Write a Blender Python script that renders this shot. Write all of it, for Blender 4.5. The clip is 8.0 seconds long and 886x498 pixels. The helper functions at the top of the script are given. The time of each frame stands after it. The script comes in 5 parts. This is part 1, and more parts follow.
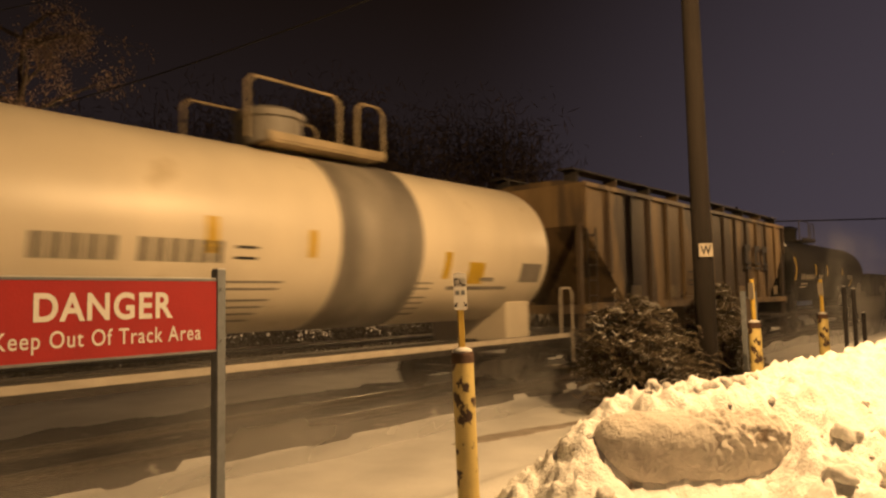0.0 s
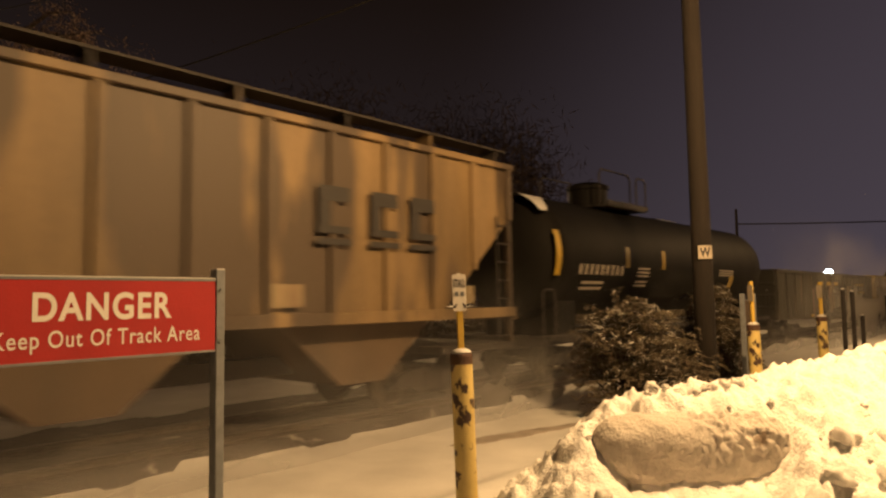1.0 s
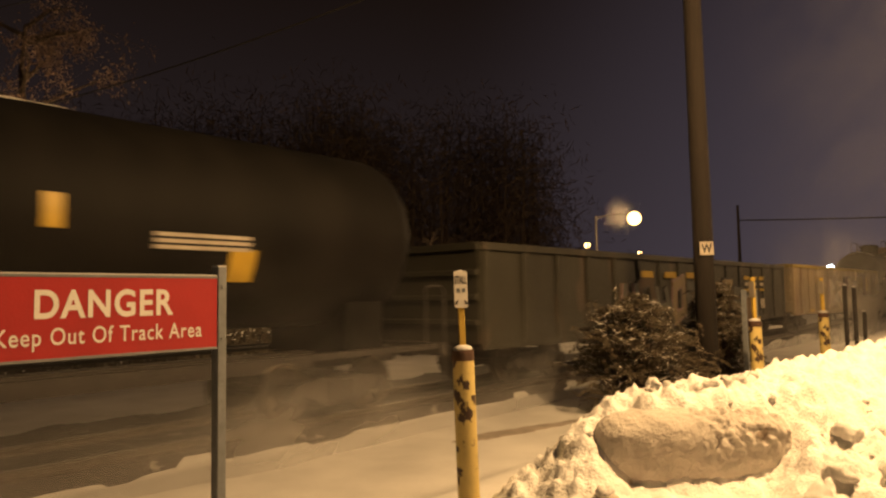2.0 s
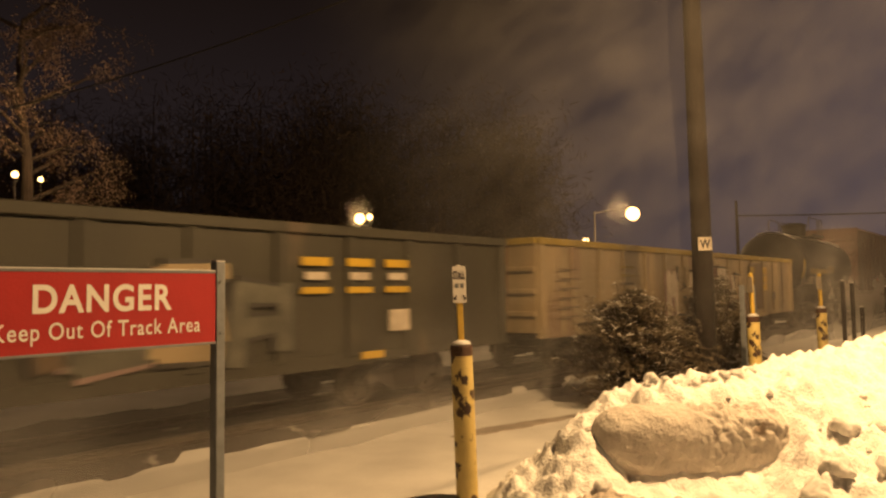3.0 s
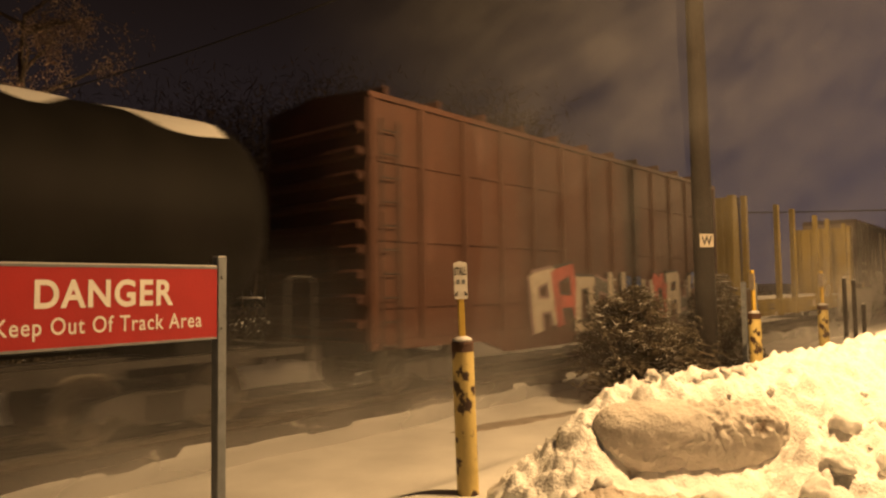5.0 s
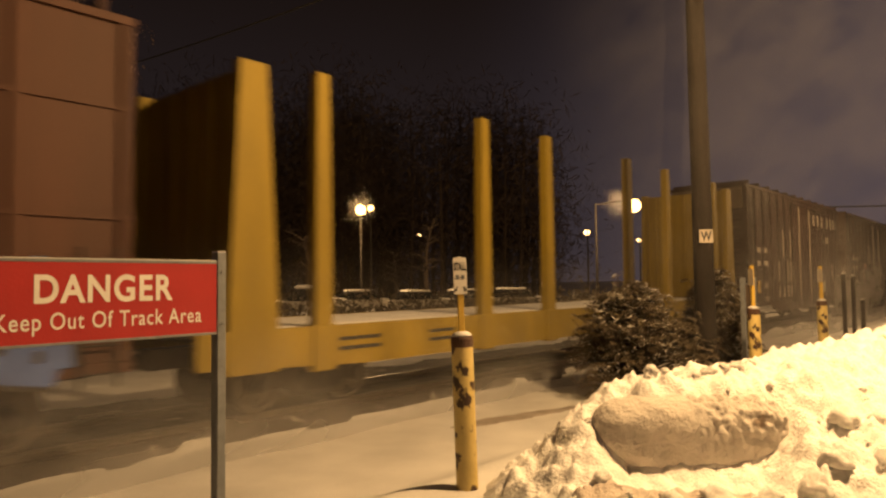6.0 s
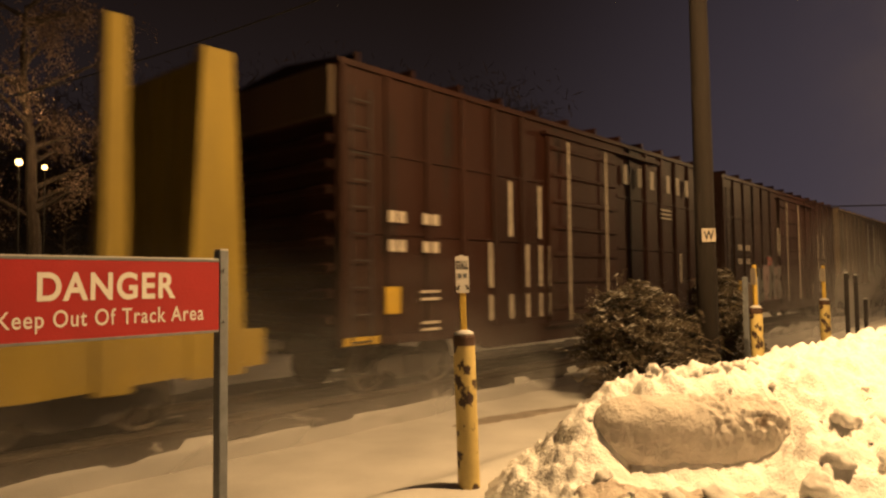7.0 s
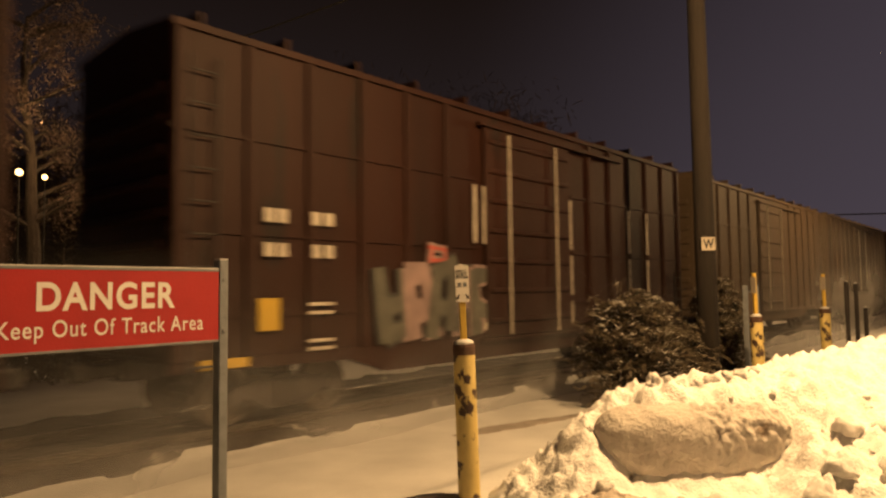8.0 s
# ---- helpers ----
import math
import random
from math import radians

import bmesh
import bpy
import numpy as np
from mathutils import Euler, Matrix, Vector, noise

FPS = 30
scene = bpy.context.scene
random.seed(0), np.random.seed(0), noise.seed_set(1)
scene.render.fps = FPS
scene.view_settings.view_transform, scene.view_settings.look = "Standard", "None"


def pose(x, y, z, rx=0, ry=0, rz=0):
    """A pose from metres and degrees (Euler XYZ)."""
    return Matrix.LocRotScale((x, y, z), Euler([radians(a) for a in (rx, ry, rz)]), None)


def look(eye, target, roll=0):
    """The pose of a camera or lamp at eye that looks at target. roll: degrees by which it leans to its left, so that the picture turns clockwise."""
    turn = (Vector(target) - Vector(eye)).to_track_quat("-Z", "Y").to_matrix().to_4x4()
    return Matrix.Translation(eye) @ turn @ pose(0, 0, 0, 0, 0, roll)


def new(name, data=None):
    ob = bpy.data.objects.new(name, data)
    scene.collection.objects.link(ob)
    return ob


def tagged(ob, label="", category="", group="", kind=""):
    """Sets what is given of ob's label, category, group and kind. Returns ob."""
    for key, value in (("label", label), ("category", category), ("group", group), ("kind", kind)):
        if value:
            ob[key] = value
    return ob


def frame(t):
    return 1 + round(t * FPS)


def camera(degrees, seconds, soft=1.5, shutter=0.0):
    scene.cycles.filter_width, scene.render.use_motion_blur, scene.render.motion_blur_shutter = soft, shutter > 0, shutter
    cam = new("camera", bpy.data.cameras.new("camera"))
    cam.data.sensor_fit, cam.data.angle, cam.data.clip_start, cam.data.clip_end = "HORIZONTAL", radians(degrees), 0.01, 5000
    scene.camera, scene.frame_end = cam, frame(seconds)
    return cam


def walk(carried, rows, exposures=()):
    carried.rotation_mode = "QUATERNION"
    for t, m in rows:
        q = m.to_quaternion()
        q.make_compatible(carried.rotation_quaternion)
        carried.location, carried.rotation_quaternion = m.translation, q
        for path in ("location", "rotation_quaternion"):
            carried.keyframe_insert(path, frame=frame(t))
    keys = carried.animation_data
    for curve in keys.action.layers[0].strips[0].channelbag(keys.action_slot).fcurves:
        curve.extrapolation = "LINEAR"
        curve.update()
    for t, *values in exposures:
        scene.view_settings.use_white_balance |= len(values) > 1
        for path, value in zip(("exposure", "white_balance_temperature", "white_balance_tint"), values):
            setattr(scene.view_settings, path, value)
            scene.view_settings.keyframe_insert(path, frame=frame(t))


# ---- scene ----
cam = camera(65.0, 8.0, soft=2.3, shutter=0.26)
EYE = Vector((0, 0, 1.95))
# seconds, heading to the right, tilt up, roll, in degrees
PATH = [
    (0, -0.037, 4.085, -1.095),
    (0.5, 0.106, 4.171, -0.903),
    (1, 0.015, 4.170, -0.872),
    (1.5, -0.125, 4.083, -0.967),
    (3, 0.008, 3.499, -0.905),
    (3.5, 0.008, 3.401, -0.823),
    (4, 0.013, 3.386, -0.779),
    (4.5, -0.107, 3.319, -0.783),
    (6, -0.076, 2.791, -0.704),
    (6.5, -0.138, 2.653, -0.709),
    (7, -0.259, 2.672, -0.583),
    (7.5, -0.368, 2.953, -0.584),
    (8, -0.235, 3.421, -0.688),
]


def aim(yaw, tilt, roll):
    a, b = radians(yaw), radians(tilt)
    way = Vector((math.sin(a) * math.cos(b), math.cos(a) * math.cos(b), math.sin(b)))
    return look(EYE, EYE + way, roll)


walk(cam, [(t, aim(y, p, r)) for t, y, p, r in PATH])

# ---- light: a night sky glow, one sodium street lamp beside the snow bank, and an added lamp ----
world = bpy.data.worlds.new("night_sky")
scene.world = world
world.use_nodes = True
wn = world.node_tree
wn.nodes.clear()
w_out, w_bg = wn.nodes.new("ShaderNodeOutputWorld"), wn.nodes.new("ShaderNodeBackground")
w_co, w_sep, w_ramp = wn.nodes.new("ShaderNodeTexCoord"), wn.nodes.new("ShaderNodeSeparateXYZ"), wn.nodes.new("ShaderNodeValToRGB")
wn.links.new(w_co.outputs["Generated"], w_sep.inputs[0])
wn.links.new(w_sep.outputs["Z"], w_ramp.inputs[0])
# lamp-lit haze is put into the sky colour, brighter towards the right
w_dir, w_range, w_glow, w_add = wn.nodes.new("ShaderNodeVectorMath"), wn.nodes.new("ShaderNodeMapRange"), wn.nodes.new("ShaderNodeVectorMath"), wn.nodes.new("ShaderNodeVectorMath")
w_dir.operation, w_glow.operation, w_add.operation = "DOT_PRODUCT", "SCALE", "ADD"
w_dir.inputs[1].default_value = (0.90, 0.43, -0.10)
w_range.inputs["From Min"].default_value, w_range.inputs["From Max"].default_value = 0.36, 0.97
w_range.interpolation_type = "SMOOTHSTEP"
w_glow.inputs[0].default_value = (0.0440, 0.0360, 0.0490)
wn.links.new(w_co.outputs["Generated"], w_dir.inputs[0])
wn.links.new(w_dir.outputs["Value"], w_range.inputs["Value"])
wn.links.new(w_range.outputs[0], w_glow.inputs["Scale"])
wn.links.new(w_ramp.outputs[0], w_add.inputs[0])
wn.links.new(w_glow.outputs[0], w_add.inputs[1])
wn.links.new(w_add.outputs[0], w_bg.inputs[0])
wn.links.new(w_bg.outputs[0], w_out.inputs[0])
w_ramp.color_ramp.elements[0].position, w_ramp.color_ramp.elements[0].color = 0.0, (0.025, 0.0185, 0.0205, 1)
w_ramp.color_ramp.elements[1].position, w_ramp.color_ramp.elements[1].color = 0.40, (0.0096, 0.0057, 0.0046, 1)
w_bg.inputs[1].default_value = 1.0
scene.view_settings.exposure = 0.0

SODIUM = (1.0, 0.595, 0.25)
LAMP_AT = Vector((5.0, 6.1, 7.2))


def lamp(name, at, watts, radius, color=SODIUM):
    data = bpy.data.lights.new(name, "POINT")
    data.energy, data.color, data.shadow_soft_size = watts, color, radius
    ob = new(name, data)
    ob.location = at
    return ob


lamp("street_lamp_light", LAMP_AT, 5200, 0.16)
# Unseen lamp, added to brighten the far cars and the drifting snow.
lamp("added_far_lamp", Vector((20.3, 27.4, 8.0)), 2600, 0.2)

# ---- materials ----


def mat(name, base, rough=0.6, metal=0.0, vary=0.25, scale=6.0, bump=0.1, stain=None, stain_at=0.62, stain_scale=1.3, fine=60.0, streak=1.0, per_piece=0.0, emit=0.0, spec=0.5):
    """Base colour with grain at two scales, an optional stain colour, and relief."""
    m = bpy.data.materials.new(name)
    m.use_nodes = True
    nt = m.node_tree
    b = nt.nodes["Principled BSDF"]
    co, mp = nt.nodes.new("ShaderNodeTexCoord"), nt.nodes.new("ShaderNodeMapping")
    nt.links.new(co.outputs["Object"], mp.inputs[0])
    mp.inputs["Scale"].default_value = (1, 1, streak)
    n1, n2 = nt.nodes.new("ShaderNodeTexNoise"), nt.nodes.new("ShaderNodeTexNoise")
    n1.inputs["Scale"].default_value, n1.inputs["Detail"].default_value = scale, 6
    n2.inputs["Scale"].default_value, n2.inputs["Detail"].default_value = fine, 3
    for n in (n1, n2):
        nt.links.new(mp.outputs[0], n.inputs["Vector"])
    r1 = nt.nodes.new("ShaderNodeMapRange")
    r1.inputs["From Min"].default_value, r1.inputs["From Max"].default_value = 0.3, 0.7
    r1.inputs["To Min"].default_value, r1.inputs["To Max"].default_value = 1 - vary, 1 + vary * 0.6
    nt.links.new(n1.outputs["Fac"], r1.inputs["Value"])
    r2 = nt.nodes.new("ShaderNodeMapRange")
    r2.inputs["To Min"].default_value, r2.inputs["To Max"].default_value = 1 - vary * 0.5, 1 + vary * 0.5
    nt.links.new(n2.outputs["Fac"], r2.inputs["Value"])
    mul = nt.nodes.new("ShaderNodeMath")
    mul.operation = "MULTIPLY"
    nt.links.new(r1.outputs[0], mul.inputs[0])
    nt.links.new(r2.outputs[0], mul.inputs[1])
    last = mul.outputs[0]
    if per_piece:
        oi, r3, mul2 = nt.nodes.new("ShaderNodeObjectInfo"), nt.nodes.new("ShaderNodeMapRange"), nt.nodes.new("ShaderNodeMath")
        r3.inputs["To Min"].default_value, r3.inputs["To Max"].default_value = 1 - per_piece, 1 + per_piece
        mul2.operation = "MULTIPLY"
        nt.links.new(oi.outputs["Random"], r3.inputs["Value"])
        nt.links.new(last, mul2.inputs[0])
        nt.links.new(r3.outputs[0], mul2.inputs[1])
        last = mul2.outputs[0]
    sc = nt.nodes.new("ShaderNodeVectorMath")
    sc.operation = "SCALE"
    sc.inputs[0].default_value = base
    nt.links.new(last, sc.inputs["Scale"])
    color = sc.outputs[0]
    if stain:
        n3, ramp, mix = nt.nodes.new("ShaderNodeTexNoise"), nt.nodes.new("ShaderNodeValToRGB"), nt.nodes.new("ShaderNodeMix")
        n3.inputs["Scale"].default_value, n3.inputs["Detail"].default_value = stain_scale, 7
        nt.links.new(mp.outputs[0], n3.inputs["Vector"])
        ramp.color_ramp.elements[0].position, ramp.color_ramp.elements[1].position = stain_at - 0.02, stain_at + 0.025
        nt.links.new(n3.outputs["Fac"], ramp.inputs[0])
        mix.data_type = "RGBA"
        nt.links.new(ramp.outputs[0], mix.inputs["Factor"])
        nt.links.new(color, mix.inputs[6])
        mix.inputs[7].default_value = (*stain, 1)
        color = mix.outputs[2]
    nt.links.new(color, b.inputs["Base Color"])
    b.inputs["Roughness"].default_value, b.inputs["Metallic"].default_value = rough, metal
    b.inputs["Specular IOR Level"].default_value = spec
    if bump:
        bp, add = nt.nodes.new("ShaderNodeBump"), nt.nodes.new("ShaderNodeMath")
        add.operation = "ADD"
        nt.links.new(n1.outputs["Fac"], add.inputs[0])
        nt.links.new(n2.outputs["Fac"], add.inputs[1])
        bp.inputs["Strength"].default_value, bp.inputs["Distance"].default_value = min(1.0, bump * 4), 0.02
        nt.links.new(add.outputs[0], bp.inputs["Height"])
        nt.links.new(bp.outputs[0], b.inputs["Normal"])
    if emit:
        b.inputs["Emission Color"].default_value = (*base, 1)
        b.inputs["Emission Strength"].default_value = emit
    return m


SNOW = mat("snow", (0.60, 0.59, 0.57), 0.75, vary=0.15, scale=1.1, fine=40, bump=0.10)
BANK = mat("banked_snow", (0.82, 0.80, 0.77), 0.8, vary=0.10, scale=5, fine=34, bump=0.22, stain=(0.42, 0.34, 0.26), stain_at=0.70, stain_scale=2.2)
CLOD = mat("snow_lump", (0.82, 0.80, 0.77), 0.8, vary=0.10, scale=3, fine=14, bump=0.2)
# grey tone for a shadow streak painted on the snow
SHADE_STRIP = mat("grey_shaded_snow", (0.33, 0.29, 0.25), 0.75, vary=0.25, scale=3, fine=26, bump=0.15)
# the ballast's dark base paints in the shade under the train
SHADE_BALLAST = mat("shade_dark_ballast", (0.055, 0.046, 0.040), 0.9, vary=0.5, scale=14, fine=45, bump=0.25, stain=(0.24, 0.22, 0.20), stain_at=0.66, stain_scale=1.6)
DIRTY = mat("dirty_pressed_snow", (0.53, 0.49, 0.445), 0.8, vary=0.18, scale=4, fine=30, bump=0.22, stain=(0.22, 0.17, 0.13), stain_at=0.66, stain_scale=2.6)


def flake_mat(name, share):
    """Loose clumps of airborne crystals: mostly gaps, the rest scatters light both ways."""
    m = bpy.data.materials.new(name)
    m.use_nodes = True
    nt = m.node_tree
    nt.nodes.clear()
    out, mix, both = nt.nodes.new("ShaderNodeOutputMaterial"), nt.nodes.new("ShaderNodeMixShader"), nt.nodes.new("ShaderNodeMixShader")
    clear, dif, tra = nt.nodes.new("ShaderNodeBsdfTransparent"), nt.nodes.new("ShaderNodeBsdfDiffuse"), nt.nodes.new("ShaderNodeBsdfTranslucent")
    for n in (dif, tra):
        n.inputs["Color"].default_value = (0.85, 0.83, 0.80, 1)
    both.inputs[0].default_value, mix.inputs[0].default_value = 0.5, share
    nt.links.new(dif.outputs[0], both.inputs[1])
    nt.links.new(tra.outputs[0], both.inputs[2])
    nt.links.new(clear.outputs[0], mix.inputs[1])
    nt.links.new(both.outputs[0], mix.inputs[2])
    nt.links.new(mix.outputs[0], out.inputs[0])
    return m


def wisp_mat(name, share):
    """A thin veil of fine snow, as dense from place to place as its mesh says."""
    m = flake_mat(name, share)
    nt = m.node_tree
    att, mul, mix = nt.nodes.new("ShaderNodeAttribute"), nt.nodes.new("ShaderNodeMath"), nt.nodes["Mix Shader"]
    att.attribute_name, mul.operation, mul.inputs[1].default_value = "snow_thickness", "MULTIPLY", share
    nt.links.new(att.outputs["Fac"], mul.inputs[0])
    nt.links.new(mul.outputs[0], mix.inputs[0])
    return m


FLAKE = flake_mat("snowflake", 0.9)
SPARKLE = flake_mat("lamp_halo_snow", 0.9)
POWDER = wisp_mat("powder_snow", 0.34)
MIST = wisp_mat("fine_snow", 0.54)
DRIFT = wisp_mat("drifting_snow", 0.38)

TANK_WHITE = mat("cream_tank_paint", (0.54, 0.475, 0.36), 0.42, vary=0.10, scale=1.2, bump=0.03, streak=0.25, stain=(0.45, 0.38, 0.26), stain_at=0.68)
TANK_GREY = mat("grey_tank_band", (0.20, 0.18, 0.15), 0.6, vary=0.3, scale=1.6, bump=0.05, streak=0.25)
TANK_BLACK = mat("black_tank_paint", (0.008, 0.007, 0.006), 0.68, spec=0.12, vary=0.4, scale=1.2, bump=0.04, streak=0.3)
HOPPER = mat("tan_hopper_paint", (0.185, 0.124, 0.058), 0.6, vary=0.6, scale=0.9, bump=0.05, streak=0.18, stain=(0.065, 0.045, 0.028), stain_at=0.54, stain_scale=0.8)
BROWN = mat("brown_boxcar_paint", (0.023, 0.0074, 0.0039), 0.62, spec=0.2, vary=0.30, scale=1.0, bump=0.06, streak=0.2, stain=(0.013, 0.007, 0.005), stain_at=0.66)
RUSTRED = mat("orange_brown_paint", (0.066, 0.022, 0.009), 0.7, vary=0.30, scale=1.0, bump=0.06, streak=0.2, stain=(0.09, 0.035, 0.02), stain_at=0.68)
OLIVE = mat("weathered_tan_paint", (0.085, 0.056, 0.031), 0.7, vary=0.3, scale=1.0, bump=0.06, streak=0.2, stain=(0.08, 0.05, 0.03), stain_at=0.64)
GON_PALE = mat("pale_gondola_paint", (0.235, 0.18, 0.10), 0.6, vary=0.5, scale=0.9, bump=0.06, streak=0.25, stain=(0.18, 0.12, 0.07), stain_at=0.63, stain_scale=1.0)
GON_DARK = mat("dark_green_gondola_paint", (0.026, 0.024, 0.015), 0.65, vary=0.4, scale=0.9, bump=0.06, streak=0.3, stain=(0.06, 0.045, 0.03), stain_at=0.64)
STAKE_YELLOW = mat("yellow_stake_paint", (0.55, 0.37, 0.06), 0.5, vary=0.15, scale=8, bump=0.04)
YELLOW = mat("yellow_steel_paint", (0.225, 0.155, 0.007), 0.72, vary=0.22, scale=1.5, bump=0.04, streak=0.3, stain=(0.20, 0.10, 0.03), stain_at=0.70)
CHROME_YELLOW = mat("bright_yellow_mark", (0.42, 0.27, 0.015), 0.5, vary=0.15, scale=3, bump=0.02)
BOLLARD = mat("chipped_yellow_bollard_paint", (0.56, 0.44, 0.16), 0.5, vary=0.14, scale=6, bump=0.06, stain=(0.045, 0.022, 0.014), stain_at=0.575, stain_scale=7.0, streak=0.8)
RUST = mat("rusty_steel", (0.075, 0.035, 0.02), 0.8, vary=0.4, scale=14, bump=0.2)
IRON = mat("dark_running_gear_steel", (0.030, 0.025, 0.022), 0.7, metal=0.2, vary=0.4, scale=5, bump=0.12)
WHEEL = mat("worn_wheel_steel", (0.10, 0.085, 0.07), 0.45, metal=0.7, vary=0.3, scale=7, bump=0.08)
GALV = mat("galvanised_steel", (0.20, 0.215, 0.23), 0.5, metal=0.4, vary=0.18, scale=12, bump=0.05)
SIGN_RED = mat("red_sign_sheet", (0.36, 0.022, 0.021), 0.42, vary=0.10, scale=3, bump=0.02)
WHITE = mat("white_sign_paint", (0.70, 0.67, 0.62), 0.55, vary=0.06, scale=9, bump=0.02)
OFFWHITE = mat("weathered_white_lettering", (0.40, 0.35, 0.28), 0.65, vary=0.25, scale=7, bump=0.03)
BLACK = mat("black_lettering", (0.025, 0.022, 0.02), 0.6, vary=0.2, scale=7, bump=0.02)
BLUE_SPRAY = mat("blue_spray_paint", (0.07, 0.12, 0.33), 0.6, vary=0.35, scale=2.2, bump=0.03)
RED_SPRAY = mat("red_spray_paint", (0.36, 0.07, 0.05), 0.6, vary=0.35, scale=2.2, bump=0.03)
GREY_SPRAY = mat("silver_spray_paint", (0.075, 0.074, 0.058), 0.5, vary=0.4, scale=2.2, bump=0.03)
MAUVE_SPRAY = mat("mauve_spray_paint", (0.22, 0.15, 0.14), 0.6, vary=0.35, scale=2.2, bump=0.03)
WOOD_POLE = mat("creosoted_pole_wood", (0.016, 0.011, 0.008), 0.9, vary=0.35, scale=9, bump=0.2, streak=0.12)
BARK = mat("bark", (0.055, 0.040, 0.030), 0.9, vary=0.4, scale=8, bump=0.3, streak=0.3)
LEAF = mat("dark_evergreen_needles", (0.115, 0.092, 0.060), 0.7, vary=0.4, scale=5, bump=0.0)
LEAF_DRY = mat("dry_winter_leaves", (0.17, 0.115, 0.085), 0.7, vary=0.4, scale=5, bump=0.0)
CAR_PAINT = mat("dark_car_paint", (0.03, 0.022, 0.022), 0.3, vary=0.2, bump=0.0)
CAR_SILVER = mat("silver_car_paint", (0.30, 0.28, 0.25), 0.35, metal=0.3, vary=0.15, bump=0.0)
GLASS = mat("dark_glazing", (0.012, 0.013, 0.015), 0.08, vary=0.0, bump=0.0)
TYRE = mat("tyre_rubber", (0.018, 0.017, 0.016), 0.85, vary=0.3, bump=0.05)
CABLE = mat("black_cable", (0.02, 0.018, 0.016), 0.7, vary=0.2, bump=0.0)
GLOW = mat("sodium_lamp_glow", (1.0, 0.58, 0.20), 0.4, vary=0.0, bump=0.0, emit=7.0)
GLOW_COOL = mat("cool_lamp_glow", (0.75, 0.88, 1.0), 0.4, vary=0.0, bump=0.0, emit=14.0)

# ---- mesh helpers ----


def put(bm, name):
    me = bpy.data.meshes.new(name)
    bm.to_mesh(me)
    bm.free()
    return me


def part(name, bm, material, parent=None, label="", at=None, smooth=False):
    """Links a bmesh, or a mesh that others share, as one object under a thing or a part."""
    me = put(bm, name) if isinstance(bm, bmesh.types.BMesh) else bm
    if not me.materials:
        me.materials.append(material)
    if smooth:
        for p in me.polygons:
            p.use_smooth = True
    ob = new(name, me)
    if parent:
        ob.parent = parent
    if at:
        ob.matrix_basis = at if isinstance(at, Matrix) else Matrix.Translation(at)
    if label:
        ob["label"] = label
    return ob


def box(lo, hi, bevel=0.0, bm=None):
    bm = bm or bmesh.new()
    c = [(a + b) / 2 for a, b in zip(lo, hi)]
    s = [abs(b - a) for a, b in zip(lo, hi)]
    made = bmesh.ops.create_cube(bm, size=1.0, matrix=Matrix.Translation(c) @ Matrix.Diagonal((*s, 1)))["verts"]
    if bevel:
        edges = list({e for v in made for e in v.link_edges})
        bmesh.ops.bevel(bm, geom=edges, offset=bevel, segments=1, affect="EDGES")
    return bm


def rod(a, b, r, r2=None, bm=None, n=10):
    bm = bm or bmesh.new()
    a, b = Vector(a), Vector(b)
    m = Matrix.Translation((a + b) / 2) @ (b - a).to_track_quat("Z", "Y").to_matrix().to_4x4()
    bmesh.ops.create_cone(bm, cap_ends=True, segments=n, radius1=r, radius2=r if r2 is None else r2, depth=(b - a).length, matrix=m)
    return bm


def pipe(points, r, bm=None, n=8):
    bm = bm or bmesh.new()
    for a, b in zip(points, points[1:]):
        rod(a, b, r, bm=bm, n=n)
    return bm


def prism(outline, y0, y1, bm=None):
    """An outline in x and z, carried from y0 to y1."""
    bm = bm or bmesh.new()
    v0 = [bm.verts.new((x, y0, z)) for x, z in outline]
    v1 = [bm.verts.new((x, y1, z)) for x, z in outline]
    n = len(outline)
    bm.faces.new(v0)
    bm.faces.new(v1[::-1])
    for i in range(n):
        bm.faces.new((v0[i], v1[i], v1[(i + 1) % n], v0[(i + 1) % n]))
    bmesh.ops.recalc_face_normals(bm, faces=bm.faces)
    return bm


def lathe(profile, axis_m=Matrix(), n=32, bm=None):
    """A profile of (radius, height), turned about z, then moved by axis_m."""
    bm = bm or bmesh.new()
    rings = []
    for r, h in profile:
        rings.append([bm.verts.new(axis_m @ Vector((max(r, 1e-4) * math.cos(2 * math.pi * i / n), max(r, 1e-4) * math.sin(2 * math.pi * i / n), h))) for i in range(n)])
    for a, b in zip(rings, rings[1:]):
        for i in range(n):
            bm.faces.new((a[i], a[(i + 1) % n], b[(i + 1) % n], b[i]))
    bm.faces.new(rings[0][::-1])
    bm.faces.new(rings[-1])
    return bm


